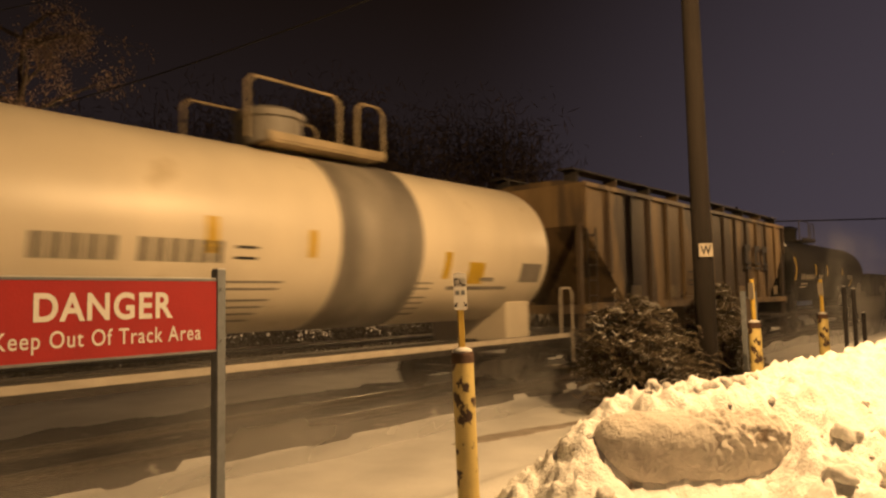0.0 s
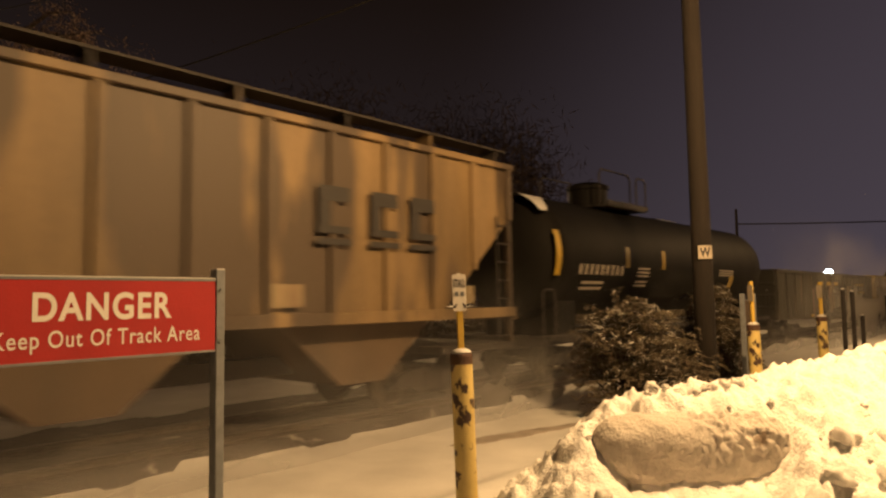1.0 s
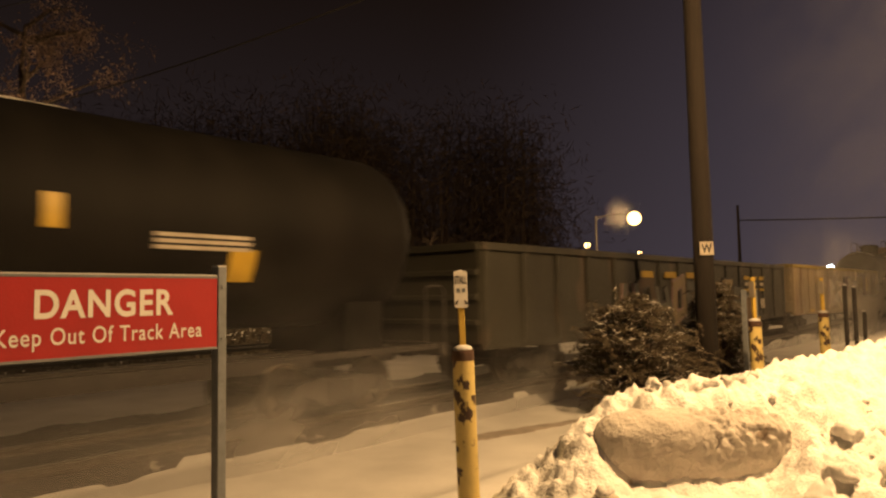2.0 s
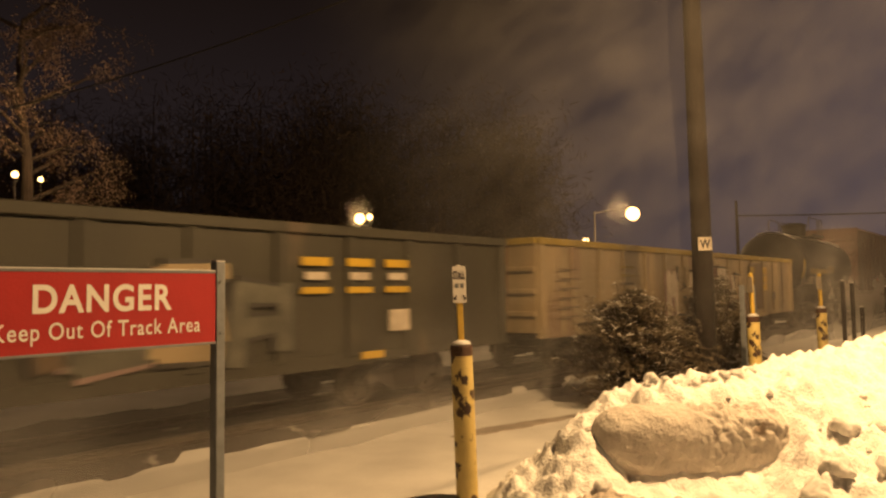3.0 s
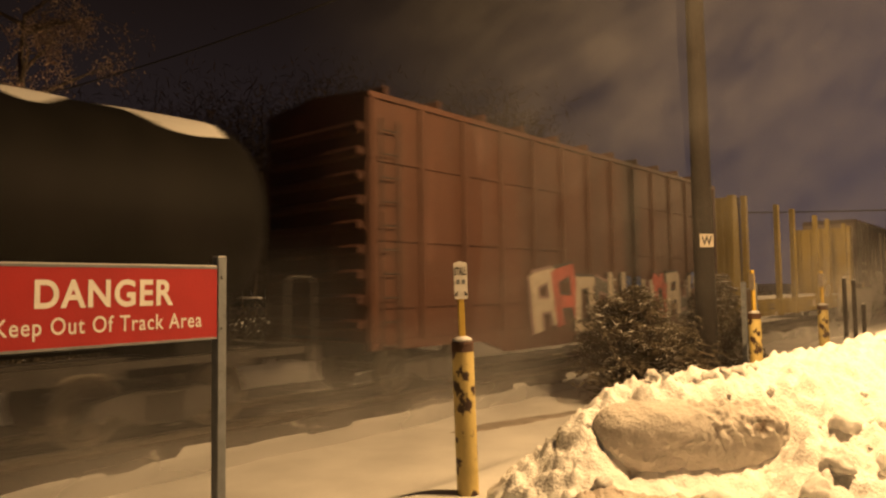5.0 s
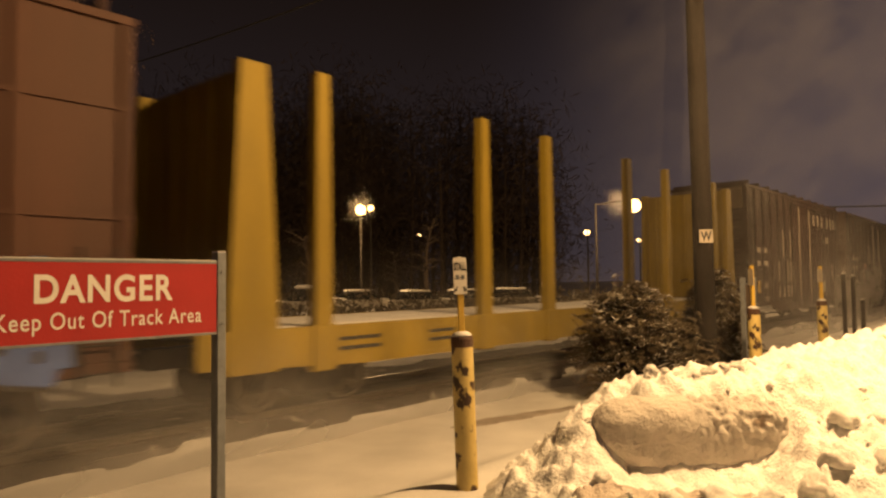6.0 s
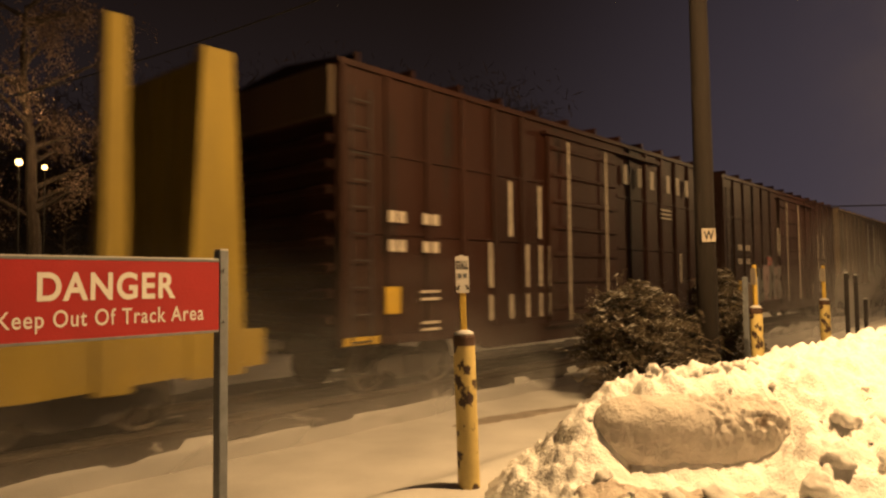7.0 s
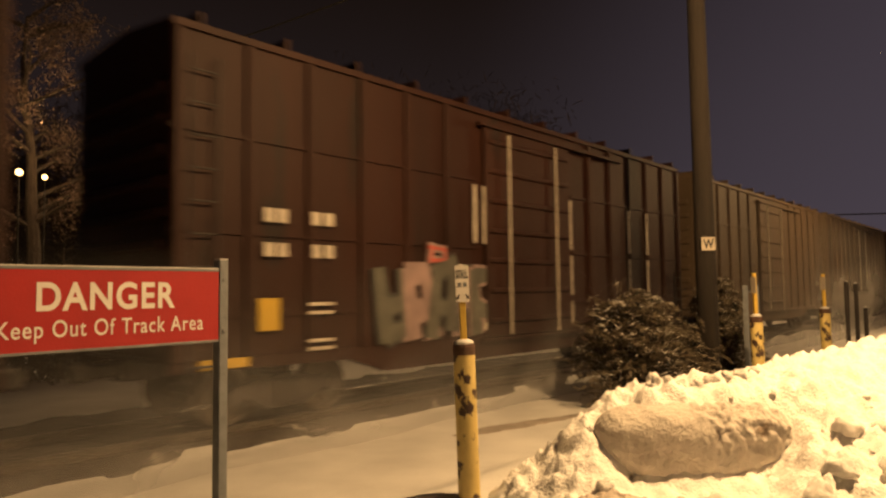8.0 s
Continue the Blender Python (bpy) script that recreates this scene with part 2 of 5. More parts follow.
def words(text, width, height, material, parent, m, name="lettering", label="", bold=0.02, depth=0.0015):
    """Lettering centred on m's origin, its capitals height tall and the line width wide."""
    cu = bpy.data.curves.new(name, "FONT")
    cu.body, cu.size, cu.extrude, cu.align_x, cu.offset, cu.space_character = text, 1.0, 0.0, "CENTER", bold, 1.12
    ob = bpy.data.objects.new(name, cu)
    scene.collection.objects.link(ob)
    me = bpy.data.meshes.new_from_object(ob.evaluated_get(bpy.context.evaluated_depsgraph_get()))
    bpy.data.objects.remove(ob)
    co = np.empty(len(me.vertices) * 3)
    me.vertices.foreach_get("co", co)
    co = co.reshape(-1, 3)
    lo, hi = co.min(0), co.max(0)
    fit = Matrix.Diagonal((width / (hi[0] - lo[0]), height / hi[1], 1, 1)) @ Matrix.Translation((-(lo[0] + hi[0]) / 2, 0, 0))
    me.transform(fit)
    return part(name, me, material, parent, label, at=m)


def empty(name, m, label, category, group="", kind=""):
    ob = new(name)
    ob.matrix_basis = m
    return tagged(ob, label, category, group, kind)


# The track runs to the vanishing point; s is metres along it from the camera's foot.
TURN = 90 - 40.84
ALONG = Vector((math.cos(radians(TURN)), math.sin(radians(TURN)), 0))
ACROSS = Vector((-ALONG.y, ALONG.x, 0))
NEAR, HALF = 8.4, 1.52
AXIS = NEAR + HALF
SPEED = 20.0


def trackside(s, across, z=0.0, rz=0.0):
    p = ALONG * s + ACROSS * across
    return pose(p.x, p.y, z, 0, 0, TURN + rz)


# ---- ground ----


def smooth(a, b, v):
    v = min(1.0, max(0.0, (v - a) / (b - a)))
    return v * v * (3 - 2 * v)


def lerp(v, xs, ys):
    return float(np.interp(v, xs, ys))


def ground_z(x, y):
    a = Vector((x, y, 0)).dot(ACROSS)
    s = Vector((x, y, 0)).dot(ALONG)
    near = smooth(60, 25, math.hypot(x, y))
    z = near * (0.05 * noise.noise(Vector((x * 0.35, y * 0.35, 3))) + 0.02 * noise.noise(Vector((x * 1.3, y * 1.3, 7))))
    # the lot's edge falls away to the lower strip beside the track, which rises again under the rails
    z -= 0.27 * smooth(4.45, 5.5, a + 0.15 * noise.noise(Vector((s * 0.5, 1, 2)))) * smooth(70, 40, math.hypot(x, y))
    z += 0.15 * smooth(8.7, 9.1, a) * smooth(11.3, 10.9, a)
    z += 0.05 * math.exp(-((x + 0.6) / 0.7) ** 2 - ((y - 6.7) / 0.5) ** 2)
    return z


def spaced(lo, hi, fine_lo, fine_hi, step, grow=1.35):
    out = list(np.arange(fine_lo, fine_hi + step * 0.5, step))
    v, d = fine_hi, step
    while v < hi:
        d *= grow
        v += d
        out.append(v)
    v, d = fine_lo, step
    while v > lo:
        d *= grow
        v -= d
        out.insert(0, v)
    return out


def sheet(name, xs, ys, fz, material):
    me = bpy.data.meshes.new(name)
    nx, ny = len(xs), len(ys)
    verts = [(x, y, fz(x, y)) for y in ys for x in xs]
    faces = [(j * nx + i, j * nx + i + 1, (j + 1) * nx + i + 1, (j + 1) * nx + i) for j in range(ny - 1) for i in range(nx - 1)]
    me.from_pydata(verts, [], faces)
    return part(name, me, material, smooth=True)


ground = sheet("ground", spaced(-2500, 2500, -9, 14, 0.16), spaced(-2500, 2500, 3, 22, 0.16), ground_z, SNOW)
tagged(ground, "snow-covered ground between the lot and the track", "snow ground", kind="structure")


def ballast_z(x, y):
    a, q = Vector((x, y, 0)).dot(ACROSS), Vector((x, y, 0)).dot(ALONG)
    edge = 0.22 * noise.noise(Vector((q * 0.9, 1, 3))) + 0.05 * noise.noise(Vector((x * 3.1, y * 3.1, 2)))
    return ground_z(x, y) + (0.012 if 8.75 + edge < a < 13.6 + edge * 2 else -0.04)


def ballast_bed():
    """The bed of stone, a strip along the track, coloured dark for the train's shade."""
    me = bpy.data.meshes.new("ballast")
    qs, ws = list(np.arange(-14, 26, 0.22)) + list(np.arange(26, 120, 1.6)), list(np.arange(8.2, 14.4, 0.16))
    verts = []
    for q in qs:
        for w in ws:
            p = ALONG * q + ACROSS * w
            verts.append((p.x, p.y, ballast_z(p.x, p.y)))
    n = len(ws)
    me.from_pydata(verts, [], [(i * n + j, (i + 1) * n + j, (i + 1) * n + j + 1, i * n + j + 1) for i in range(len(qs) - 1) for j in range(n - 1)])
    return tagged(part("ballast", me, SHADE_BALLAST, smooth=True), "ballast strip darkened to paint the shade under the train", "ballast", kind="structure")


ballast_bed()


def rail_line(across):
    bm = bmesh.new()
    prof = [(-0.07, -0.14), (0.07, -0.14), (0.07, -0.12), (0.012, -0.10), (0.012, -0.03), (0.036, -0.02), (0.036, 0.0), (-0.036, 0.0), (-0.036, -0.02), (-0.012, -0.03), (-0.012, -0.10), (-0.07, -0.12)]
    prism([(a, z) for a, z in prof], -150, 400, bm)
    return part("rail", bm, WHEEL, at=trackside(0, across, 0.02, -90) @ Matrix.Diagonal((1, 1, 1, 1)))


for a in (AXIS - 0.7525, AXIS + 0.7525):
    r = rail_line(a)
    tagged(r, "worn steel rail half buried in snow", "rail", "rails of the track", "structure")
    # the prism runs along its own y
    r.matrix_basis = trackside(0, a, 0.02, -90)

# ---- snow bank ----
RX = (0.15, 0.36, 0.78, 1.14, 1.45, 2.0, 2.6, 3.2, 4.1, 5.2, 6.5, 9.0)
RZ = (0.0, 0.09, 0.36, 0.68, 0.90, 1.02, 1.08, 1.10, 1.20, 1.42, 1.46, 1.3)


def bank_z(x, y):
    yr = 6.45 + 0.36 * (x - 0.8)
    zr = lerp(x, RX, RZ)
    d = yr - y
    wf = lerp(x, (0.2, 1.4, 3.0, 6.0), (1.3, 2.1, 2.7, 4.6))
    if d > 0:
        h = zr * (1 - smooth(0, 1, (d / wf) * 0.92) * 0.97)
    else:
        h = zr * (1 - smooth(0, 1, -d / 1.1))
    # the hollow round the pressed block
    hollow = math.exp(-((x - 2.2 * y / 6.2) / 0.86) ** 6 - ((y - 5.55 - 0.22 * (x - 2.2)) / 0.78) ** 6)
    h += (min(h, 0.24) - h) * hollow
    p = Vector((x, y, 0))
    edge = smooth(0.0, 0.22, h)
    n = 0.08 * noise.noise(p * 1.7) + 0.055 * noise.noise(p * 3.6 + Vector((5, 1, 2))) + 0.035 * noise.noise(p * 8.0) + 0.018 * noise.noise(p * 17.0)
    for k, amp in ((2.8, 0.035), (5.0, 0.05), (9.5, 0.045), (17.0, 0.022)):
        q = p * k + Vector((0.4 * noise.noise(p * k * 1.5), 0.4 * noise.noise(p * k * 1.5 + Vector((9, 2, 4))), k))
        n += amp * smooth(0.72, 0.22, noise.voronoi(q)[0][0])
    n = (n - 0.05) * (1 - 0.5 * hollow)
    return ground_z(x, y) + h + n * edge - 0.09 + 0.05 * edge


bank = sheet("snow_bank", list(np.arange(-0.1, 9.5, 0.030)), list(np.arange(3.6, 11.0, 0.030)), bank_z, BANK)
tagged(bank, "tall heap of ploughed snow beside the bollard", "snow bank")


def clod_mesh(seed, detail=3):
    bm = bmesh.new()
    bmesh.ops.create_icosphere(bm, subdivisions=detail, radius=1.0)
    off = Vector((seed * 7.3, seed * 2.1, seed * 4.9))
    for v in bm.verts:
        k = 1 + 0.5 * noise.noise(v.co * 1.2 + off) + 0.3 * noise.noise(v.co * 2.6 + off)
        v.co = Vector((v.co.x * k, v.co.y * k * 0.85, v.co.z * k * 0.7))
    me = put(bm, "snow_clod")
    for p in me.polygons:
        p.use_smooth = True
    me.materials.append(CLOD)
    return me


CLODS = [clod_mesh(i) for i in range(6)]
rng = random.Random(4)


def clod(x, y, r):
    ob = new("snow_clod", CLODS[rng.randrange(6)])
    ob.matrix_basis = pose(x, y, bank_z(x, y) + r * 0.12, rng.uniform(-25, 25), rng.uniform(-25, 25), rng.uniform(0, 360)) @ Matrix.Scale(r, 4)
    return tagged(ob, "lump of ploughed snow on the snow bank", "snow lump", "lumps on the snow bank")


for x, y, r in ((1.25, 5.72, 0.08), (2.15, 5.55, 0.15), (2.5, 5.5, 0.12), (2.85, 5.45, 0.13), (1.75, 5.5, 0.09), (3.1, 5.6, 0.12), (3.5, 5.55, 0.13), (3.95, 5.5, 0.14), (4.05, 6.0, 0.15), (3.75, 6.2, 0.12), (3.45, 6.1, 0.11), (4.5, 6.5, 0.14), (3.3, 5.15, 0.11), (2.3, 5.25, 0.08), (1.98, 6.74, 0.07), (2.12, 6.77, 0.05), (2.26, 6.80, 0.075), (2.42, 6.83, 0.06), (2.58, 6.86, 0.08), (2.75, 6.9, 0.06), (2.9, 6.94, 0.075), (3.05, 7.0, 0.06)):
    clod(x, y, r)
for i in range(70):
    x = rng.uniform(0.75, 6.5)
    y = 6.5 + 0.36 * (x - 0.8) - rng.uniform(-0.15, 1.0) * lerp(x, (0.6, 1.4, 3.0, 6.0), (0.9, 1.6, 2.2, 3.6))
    if not (1.3 < x < 3.2 and 5.5 < y < 6.5):
        clod(x, y, 0.014 + 0.024 * rng.random())


def slush_z(x, y):
    u, v = (x - 1.70) / 0.75, (y - 5.60 - 0.1 * (x - 1.7)) / 0.15
    inside = 1 - (u * u + v * v) - 0.5 * noise.noise(Vector((x * 4, y * 4, 8)))
    return bank_z(x, y) + (0.018 if inside > 0 else -0.05) + 0.02 * noise.noise(Vector((x * 22, y * 22, 1)))


SLUSH = mat("trodden_brown_slush", (0.55, 0.48, 0.42), 0.7, vary=0.25, scale=9, fine=50, bump=0.3, stain=(0.28, 0.22, 0.18), stain_at=0.62, stain_scale=14)
slush = sheet("slush", list(np.arange(0.8, 2.6, 0.03)), list(np.arange(5.3, 5.9, 0.03)), slush_z, SLUSH)
tagged(slush, "strip of trodden brown slush before the snow bank", "slush")


# This thin grey strip paints a shadow streak onto the ground.
def shade_strip_z(x, y):
    a, q = Vector((x, y, 0)).dot(ACROSS), Vector((x, y, 0)).dot(ALONG)
    mid = lerp(q, (7.9, 9.0, 11.3), (7.15, 6.85, 6.2)) + 0.06 * noise.noise(Vector((q * 0.8, 3, 1)))
    half = lerp(q, (7.9, 8.7, 9.4, 11.3), (-0.1, 0.22, 0.20, 0.11)) + 0.05 * noise.noise(Vector((x * 5, y * 5, 4)))
    return ground_z(x, y) + (0.008 if abs(a - mid) < half else -0.03)


shade_strip = sheet("painted_shade_strip", list(np.arange(-2.6, 3.2, 0.035)), list(np.arange(9.2, 13.6, 0.035)), shade_strip_z, SHADE_STRIP)
tagged(shade_strip, "dark grey strip painted as a shadow streak across the snow", "slush")


def pressed_block():
    """A long barrel of compacted snow, as a blade rolls it."""
    bm = bmesh.new()
    n, m = 120, 84
    rings = []
    for i in range(n + 1):
        u = i / n
        x = (u - 0.5) * 1.88
        end = (1 - abs(2 * u - 1) ** 5) ** 0.45
        ring = []
        for j in range(m):
            a = 2 * math.pi * j / m
            c, s = math.cos(a), math.sin(a)
            keel = 1 - 0.50 * abs(2 * u - 1) ** 2.4
            ry, rz = 0.27 * end + 0.02, (0.27 if s > 0 else 0.38 * keel) * end + 0.02
            sq = (abs(c) ** 2.7 + abs(s) ** 2.7) ** (-1 / 2.7)
            p = Vector((x, c * ry * sq, s * rz * sq))
            k = 0.030 * noise.noise(p * 3.1) + 0.014 * noise.noise(p * 11) + (0.045 * noise.noise(p * 14) + 0.03 * noise.noise(p * 30)) * smooth(-0.35, 0.25, x) * smooth(-0.5, 0.1, s)
            # a groove along the top where a lip of snow has broken off
            k -= 0.085 * math.exp(-((a - 1.75) / 0.16) ** 2) * smooth(-0.15, 0.10, x + 0.1 * noise.noise(p * 5)) * end
            p += Vector((0, c, s)) * k
            ring.append(bm.verts.new(p))
        rings.append(ring)
    for a, b in zip(rings, rings[1:]):
        for j in range(m):
            bm.faces.new((a[j], a[(j + 1) % m], b[(j + 1) % m], b[j]))
    bm.faces.new(rings[0][::-1])
    bm.faces.new(rings[-1])
    bmesh.ops.recalc_face_normals(bm, faces=bm.faces)
    ob = part("pressed_snow_block", bm, DIRTY, smooth=True, at=pose(2.22, 6.40, 0.60, 4, 1.0, 12))
    return tagged(ob, "smooth barrel-shaped block of pressed dirty snow in the bank", "snow block")


pressed_block()

# ---- bollards ----


def bollard(x, y, r, h, sign, lean=0.0):
    b = empty("bollard", pose(x, y, ground_z(x, y) - 0.05, 0, lean, -TURN * 0 + 8), "rusty chipped yellow steel pipe bollard with a sign stake", "bollard", "bollards along the lot")
    part("pipe", lathe([(r, 0), (r, h - 0.10)], n=28), BOLLARD, b, smooth=False)
    part("rust_band", lathe([(r + 0.002, h - 0.10), (r + 0.003, h - 0.02), (r * 0.96, h)], n=28), RUST, b, "bare rusted rim")
    part("snow_cap", lathe([(r * 0.94, h), (r * 0.9, h + 0.02), (r * 0.5, h + 0.042), (0.01, h + 0.05)], n=20), SNOW, b, "thin cap of snow", smooth=True)
    w = 0.028
    part("stake", box((-w, -w, h), (w, w, h + 0.74), 0.004), STAKE_YELLOW, b, "square yellow stake")
    if sign:
        cx, cz = 0.045, 0.155
        rim = [(math.copysign(cx, math.cos(a)) + 0.02 * math.cos(a), h + 0.57 + math.copysign(cz, math.sin(a)) + 0.02 * math.sin(a)) for a in (k * math.pi / 8 + 0.01 for k in range(16))]
        sb = prism(rim, -w - 0.008, -w - 0.002)
        plate = part("sign_plate", sb, WHITE, b, "white stall sign with black lettering")
        m = pose(0, -w - 0.0095, 0, 90, 0, 0)
        words("STALL", 0.112, 0.075, BLACK, plate, Matrix.Translation((0, 0, h + 0.625)) @ m, bold=0.035)
        for bx in (-0.026, 0.026):
            part("unreadable_mark", box((bx - 0.016, -w - 0.0102, h + 0.54), (bx + 0.016, -w - 0.008, h + 0.58)), GALV, plate, "faded grey mark")
        for sx in (-1, 1):
            ar = bmesh.new()
            prism([(sx * 0.060, h + 0.425), (sx * 0.030, h + 0.430), (sx * 0.040, h + 0.440), (sx * 0.026, h + 0.465), (sx * 0.036, h + 0.471), (sx * 0.049, h + 0.448), (sx * 0.057, h + 0.457)], -w - 0.0102, -w - 0.008, ar)
            part("arrow", ar, BLACK, plate)
        part("cap", box((-0.018, -0.02, h + 0.74), (0.018, 0.02, h + 0.755), 0.004), SNOW, b, "snow tip")
    else:
        part("sign_plate", box((-w - 0.007, -0.10, h + 0.40), (-w - 0.001, 0.06, h + 0.68)), OFFWHITE, b, "edge-on stall sign")
    return b


bollard(0.195, 6.64, 0.103, 1.475, True, -1.4)
bollard(5.33, 12.0, 0.103, 1.50, False, -1.0)
bollard(8.12, 15.0, 0.103, 1.50, False, -0.6)

# ---- danger sign ----


def danger_sign():
    w, h = 1.42, 0.464
    right = Vector((-1.545, 4.732, 0))
    m = pose(right.x, right.y, 0, 0, 0, TURN)
    s = empty("danger_sign", m, "red danger sign with white lettering on two grey steel posts", "sign")
    top, low = 2.10, 2.10 - h
    board = part("board", box((-w, -0.034, low), (-0.023, -0.012, top), 0.003), SIGN_RED, s)
    for z0, z1, nm in ((top - 0.004, top + 0.012, "top_rim"), (low - 0.012, low + 0.004, "bottom_rim")):
        part(nm, box((-w - 0.01, -0.038, z0), (-0.023, -0.006, z1), 0.002), GALV, s, "thin steel rim")
    part("snow_line", box((-w, -0.036, top + 0.012), (-0.025, -0.010, top + 0.020), 0.003), SNOW, s, "line of snow on the upper rim")
    t = pose(0, -0.0365, 0, 90, 0, 0)
    words("DANGER", 0.81, 0.158, WHITE, board, Matrix.Translation((-0.740, 0, 1.868)) @ t, bold=0.028)
    words("Keep Out Of Track Area", 1.20, 0.095, WHITE, board, Matrix.Translation((-0.738, 0, 1.715)) @ t, bold=0.010)
    for x in (-0.022, -w - 0.084):
        post = part("post", box((x, -0.04, -0.2), (x + 0.068, 0.04, top + 0.075), 0.006), GALV, s)
        part("post_cap", box((x + 0.002, -0.038, top + 0.075), (x + 0.066, 0.038, top + 0.084), 0.003), SNOW, post, "dusting of snow")
    for z in (low + 0.06, top - 0.06):
        part("bolt", rod((0.012, -0.05, z), (0.012, -0.038, z), 0.011, n=6), GALV, s)
    return s


danger_sign()

# ---- utility pole with the whistle board, and the street lamp that lights the bank ----


def utility_pole():
    p = empty("utility_pole", pose(5.085, 13.6, -0.4, 0, -0.25, 0), "dark weathered wooden utility pole with a white letter board", "utility pole")
    part("pole", lathe([(0.20, 0), (0.19, 3), (0.17, 8), (0.15, 12.5)], n=20), WOOD_POLE, p, smooth=True)
    plate = part("letter_board", box((-0.131, -0.225, 3.06), (0.131, -0.215, 3.32), 0.002), OFFWHITE, p, "square white board with a black letter", at=pose(0, 0, 0, 0, 0, -4))
    words("W", 0.20, 0.175, BLACK, plate, pose(0, -0.2265, 3.104, 90, 0, 0), bold=0.03)
    return p


utility_pole()


def street_lamp(x, y, h, arm, turn, pole_r=0.06, glow=GLOW, bulb=0.16, label="tall street lamp with a lit sodium head on a curved arm", metal=GALV, hood=True):
    s = empty("street_lamp", pose(x, y, 0, 0, 0, turn), label, "street lamp", "street lamps")
    part("pole", lathe([(pole_r * 1.3, 0), (pole_r, h * 0.5), (pole_r * 0.7, h)], n=12), metal, s, smooth=True)
    part("arm", pipe([(0, 0, h - 0.1), (arm * 0.5, 0, h + 0.12), (arm, 0, h + 0.1)], pole_r * 0.5), metal, s)
    head = part("lamp_head", box((arm - 0.25, -0.13, h + 0.06), (arm + 0.35, 0.13, h + 0.22), 0.05) if hood else rod((0, 0, h - 0.1), (0, 0, h + 0.02), 0.05), metal, s)
    if bulb:
        bm = bmesh.new()
        bmesh.ops.create_icosphere(bm, subdivisions=3, radius=bulb, matrix=Matrix.Translation((arm, 0, h - bulb * 0.4)))
        part("bulb", bm, glow, head, "glowing lamp bowl", smooth=True)
    return s


street_lamp(6.9, 6.1, 7.4, 1.9, 180, bulb=0)
# ---- rolling stock: shared parts ----
# In a car's own space x runs back along the train, -y is the side towards the lot, and z = 0 is the top of the rail.


def sideframe_mesh():
    bm = bmesh.new()
    prism([(-1.15, 0.36), (-0.95, 0.56), (-0.45, 0.66), (0.45, 0.66), (0.95, 0.56), (1.15, 0.36), (1.05, 0.34), (0.75, 0.42), (0.35, 0.20), (-0.35, 0.20), (-0.75, 0.42), (-1.05, 0.34)], -0.06, 0.06, bm)
    for x in (-0.9, 0.9):
        rod((x, -0.13, 0.45), (x, 0.08, 0.45), 0.13, bm=bm, n=12)
    for x in (-0.18, 0.0, 0.18):
        rod((x, -0.10, 0.28), (x, -0.10, 0.60), 0.06, bm=bm, n=8)
    return put(bm, "sideframe")


def wheelset_mesh():
    bm = bmesh.new()
    m = Matrix.Rotation(math.pi / 2, 4, "X")
    rod((0, -1.05, 0), (0, 1.05, 0), 0.08, bm=bm, n=10)
    for y in (-0.76, 0.76):
        out = -1 if y < 0 else 1
        prof = [(0.10, -0.10), (0.16, -0.10), (0.17, -0.03), (0.36, -0.01), (0.37, -0.06), (0.445, -0.06), (0.45, 0.05), (0.48, 0.06), (0.47, 0.085), (0.37, 0.085), (0.36, 0.03), (0.16, 0.04), (0.10, 0.08)]
        lathe([(r, h * -out) for r, h in prof], Matrix.Translation((0, y, 0)) @ Matrix.Rotation(-math.pi / 2, 4, "X"), n=24, bm=bm)
    for k in range(6):
        a = k * math.pi / 3
        for y in (-0.80, 0.80):
            rod((0.27 * math.cos(a), y - 0.02, 0.27 * math.sin(a)), (0.27 * math.cos(a), y + 0.02, 0.27 * math.sin(a)), 0.035, bm=bm, n=6)
    bmesh.ops.recalc_face_normals(bm, faces=bm.faces)
    return put(bm, "wheelset")


SIDEFRAME, WHEELSET = sideframe_mesh(), wheelset_mesh()
BOLSTER = put(box((-0.22, -1.0, 0.40), (0.22, 1.0, 0.72), 0.03), "bolster")
COUPLER = put(box((-0.35, -0.09, 0.78), (0.35, 0.09, 0.98), 0.04, bm=box((0.20, -0.15, 0.74), (0.45, 0.15, 1.02), 0.05)), "coupler")
WHEELS = []
CARS = []


def bogie(parent, x):
    b = part("bogie", BOLSTER, IRON, parent, "dark cast steel bogie", at=pose(x, 0, 0))
    for y, rz in ((-1.0, 0), (1.0, 180)):
        part("sideframe", SIDEFRAME, IRON, b, at=pose(0, y, 0, 0, 0, rz))
    for dx in (-0.9, 0.9):
        WHEELS.append((part("wheelset", WHEELSET, WHEEL, b, at=pose(dx, 0, 0.45)), dx))


def new_car(name, front, rear, label, category, group=""):
    car = empty(name, trackside((front + rear) / 2, AXIS, 0.02), label, category, group)
    CARS.append((car, (front + rear) / 2))
    return car, rear - front


def gear(car, L, inset=2.1, sill=None):
    for x in (-L / 2 + inset, L / 2 - inset):
        bogie(car, x)
    part("coupler", COUPLER, IRON, car, at=pose(L / 2 + 0.2, 0, 0))
    part("coupler", COUPLER, IRON, car, at=pose(-L / 2 - 0.2, 0, 0, 0, 0, 180))
    part("centre_sill", box((-L / 2, -0.2, 0.72), (L / 2, 0.2, 1.02)), IRON, car)


def bar(car, x, z, w, h, material, y, name="unreadable_marking", label="", d=0.006):
    return part(name, box((x - w / 2, y - d, z - h / 2), (x + w / 2, y, z + h / 2)), material, car, label)


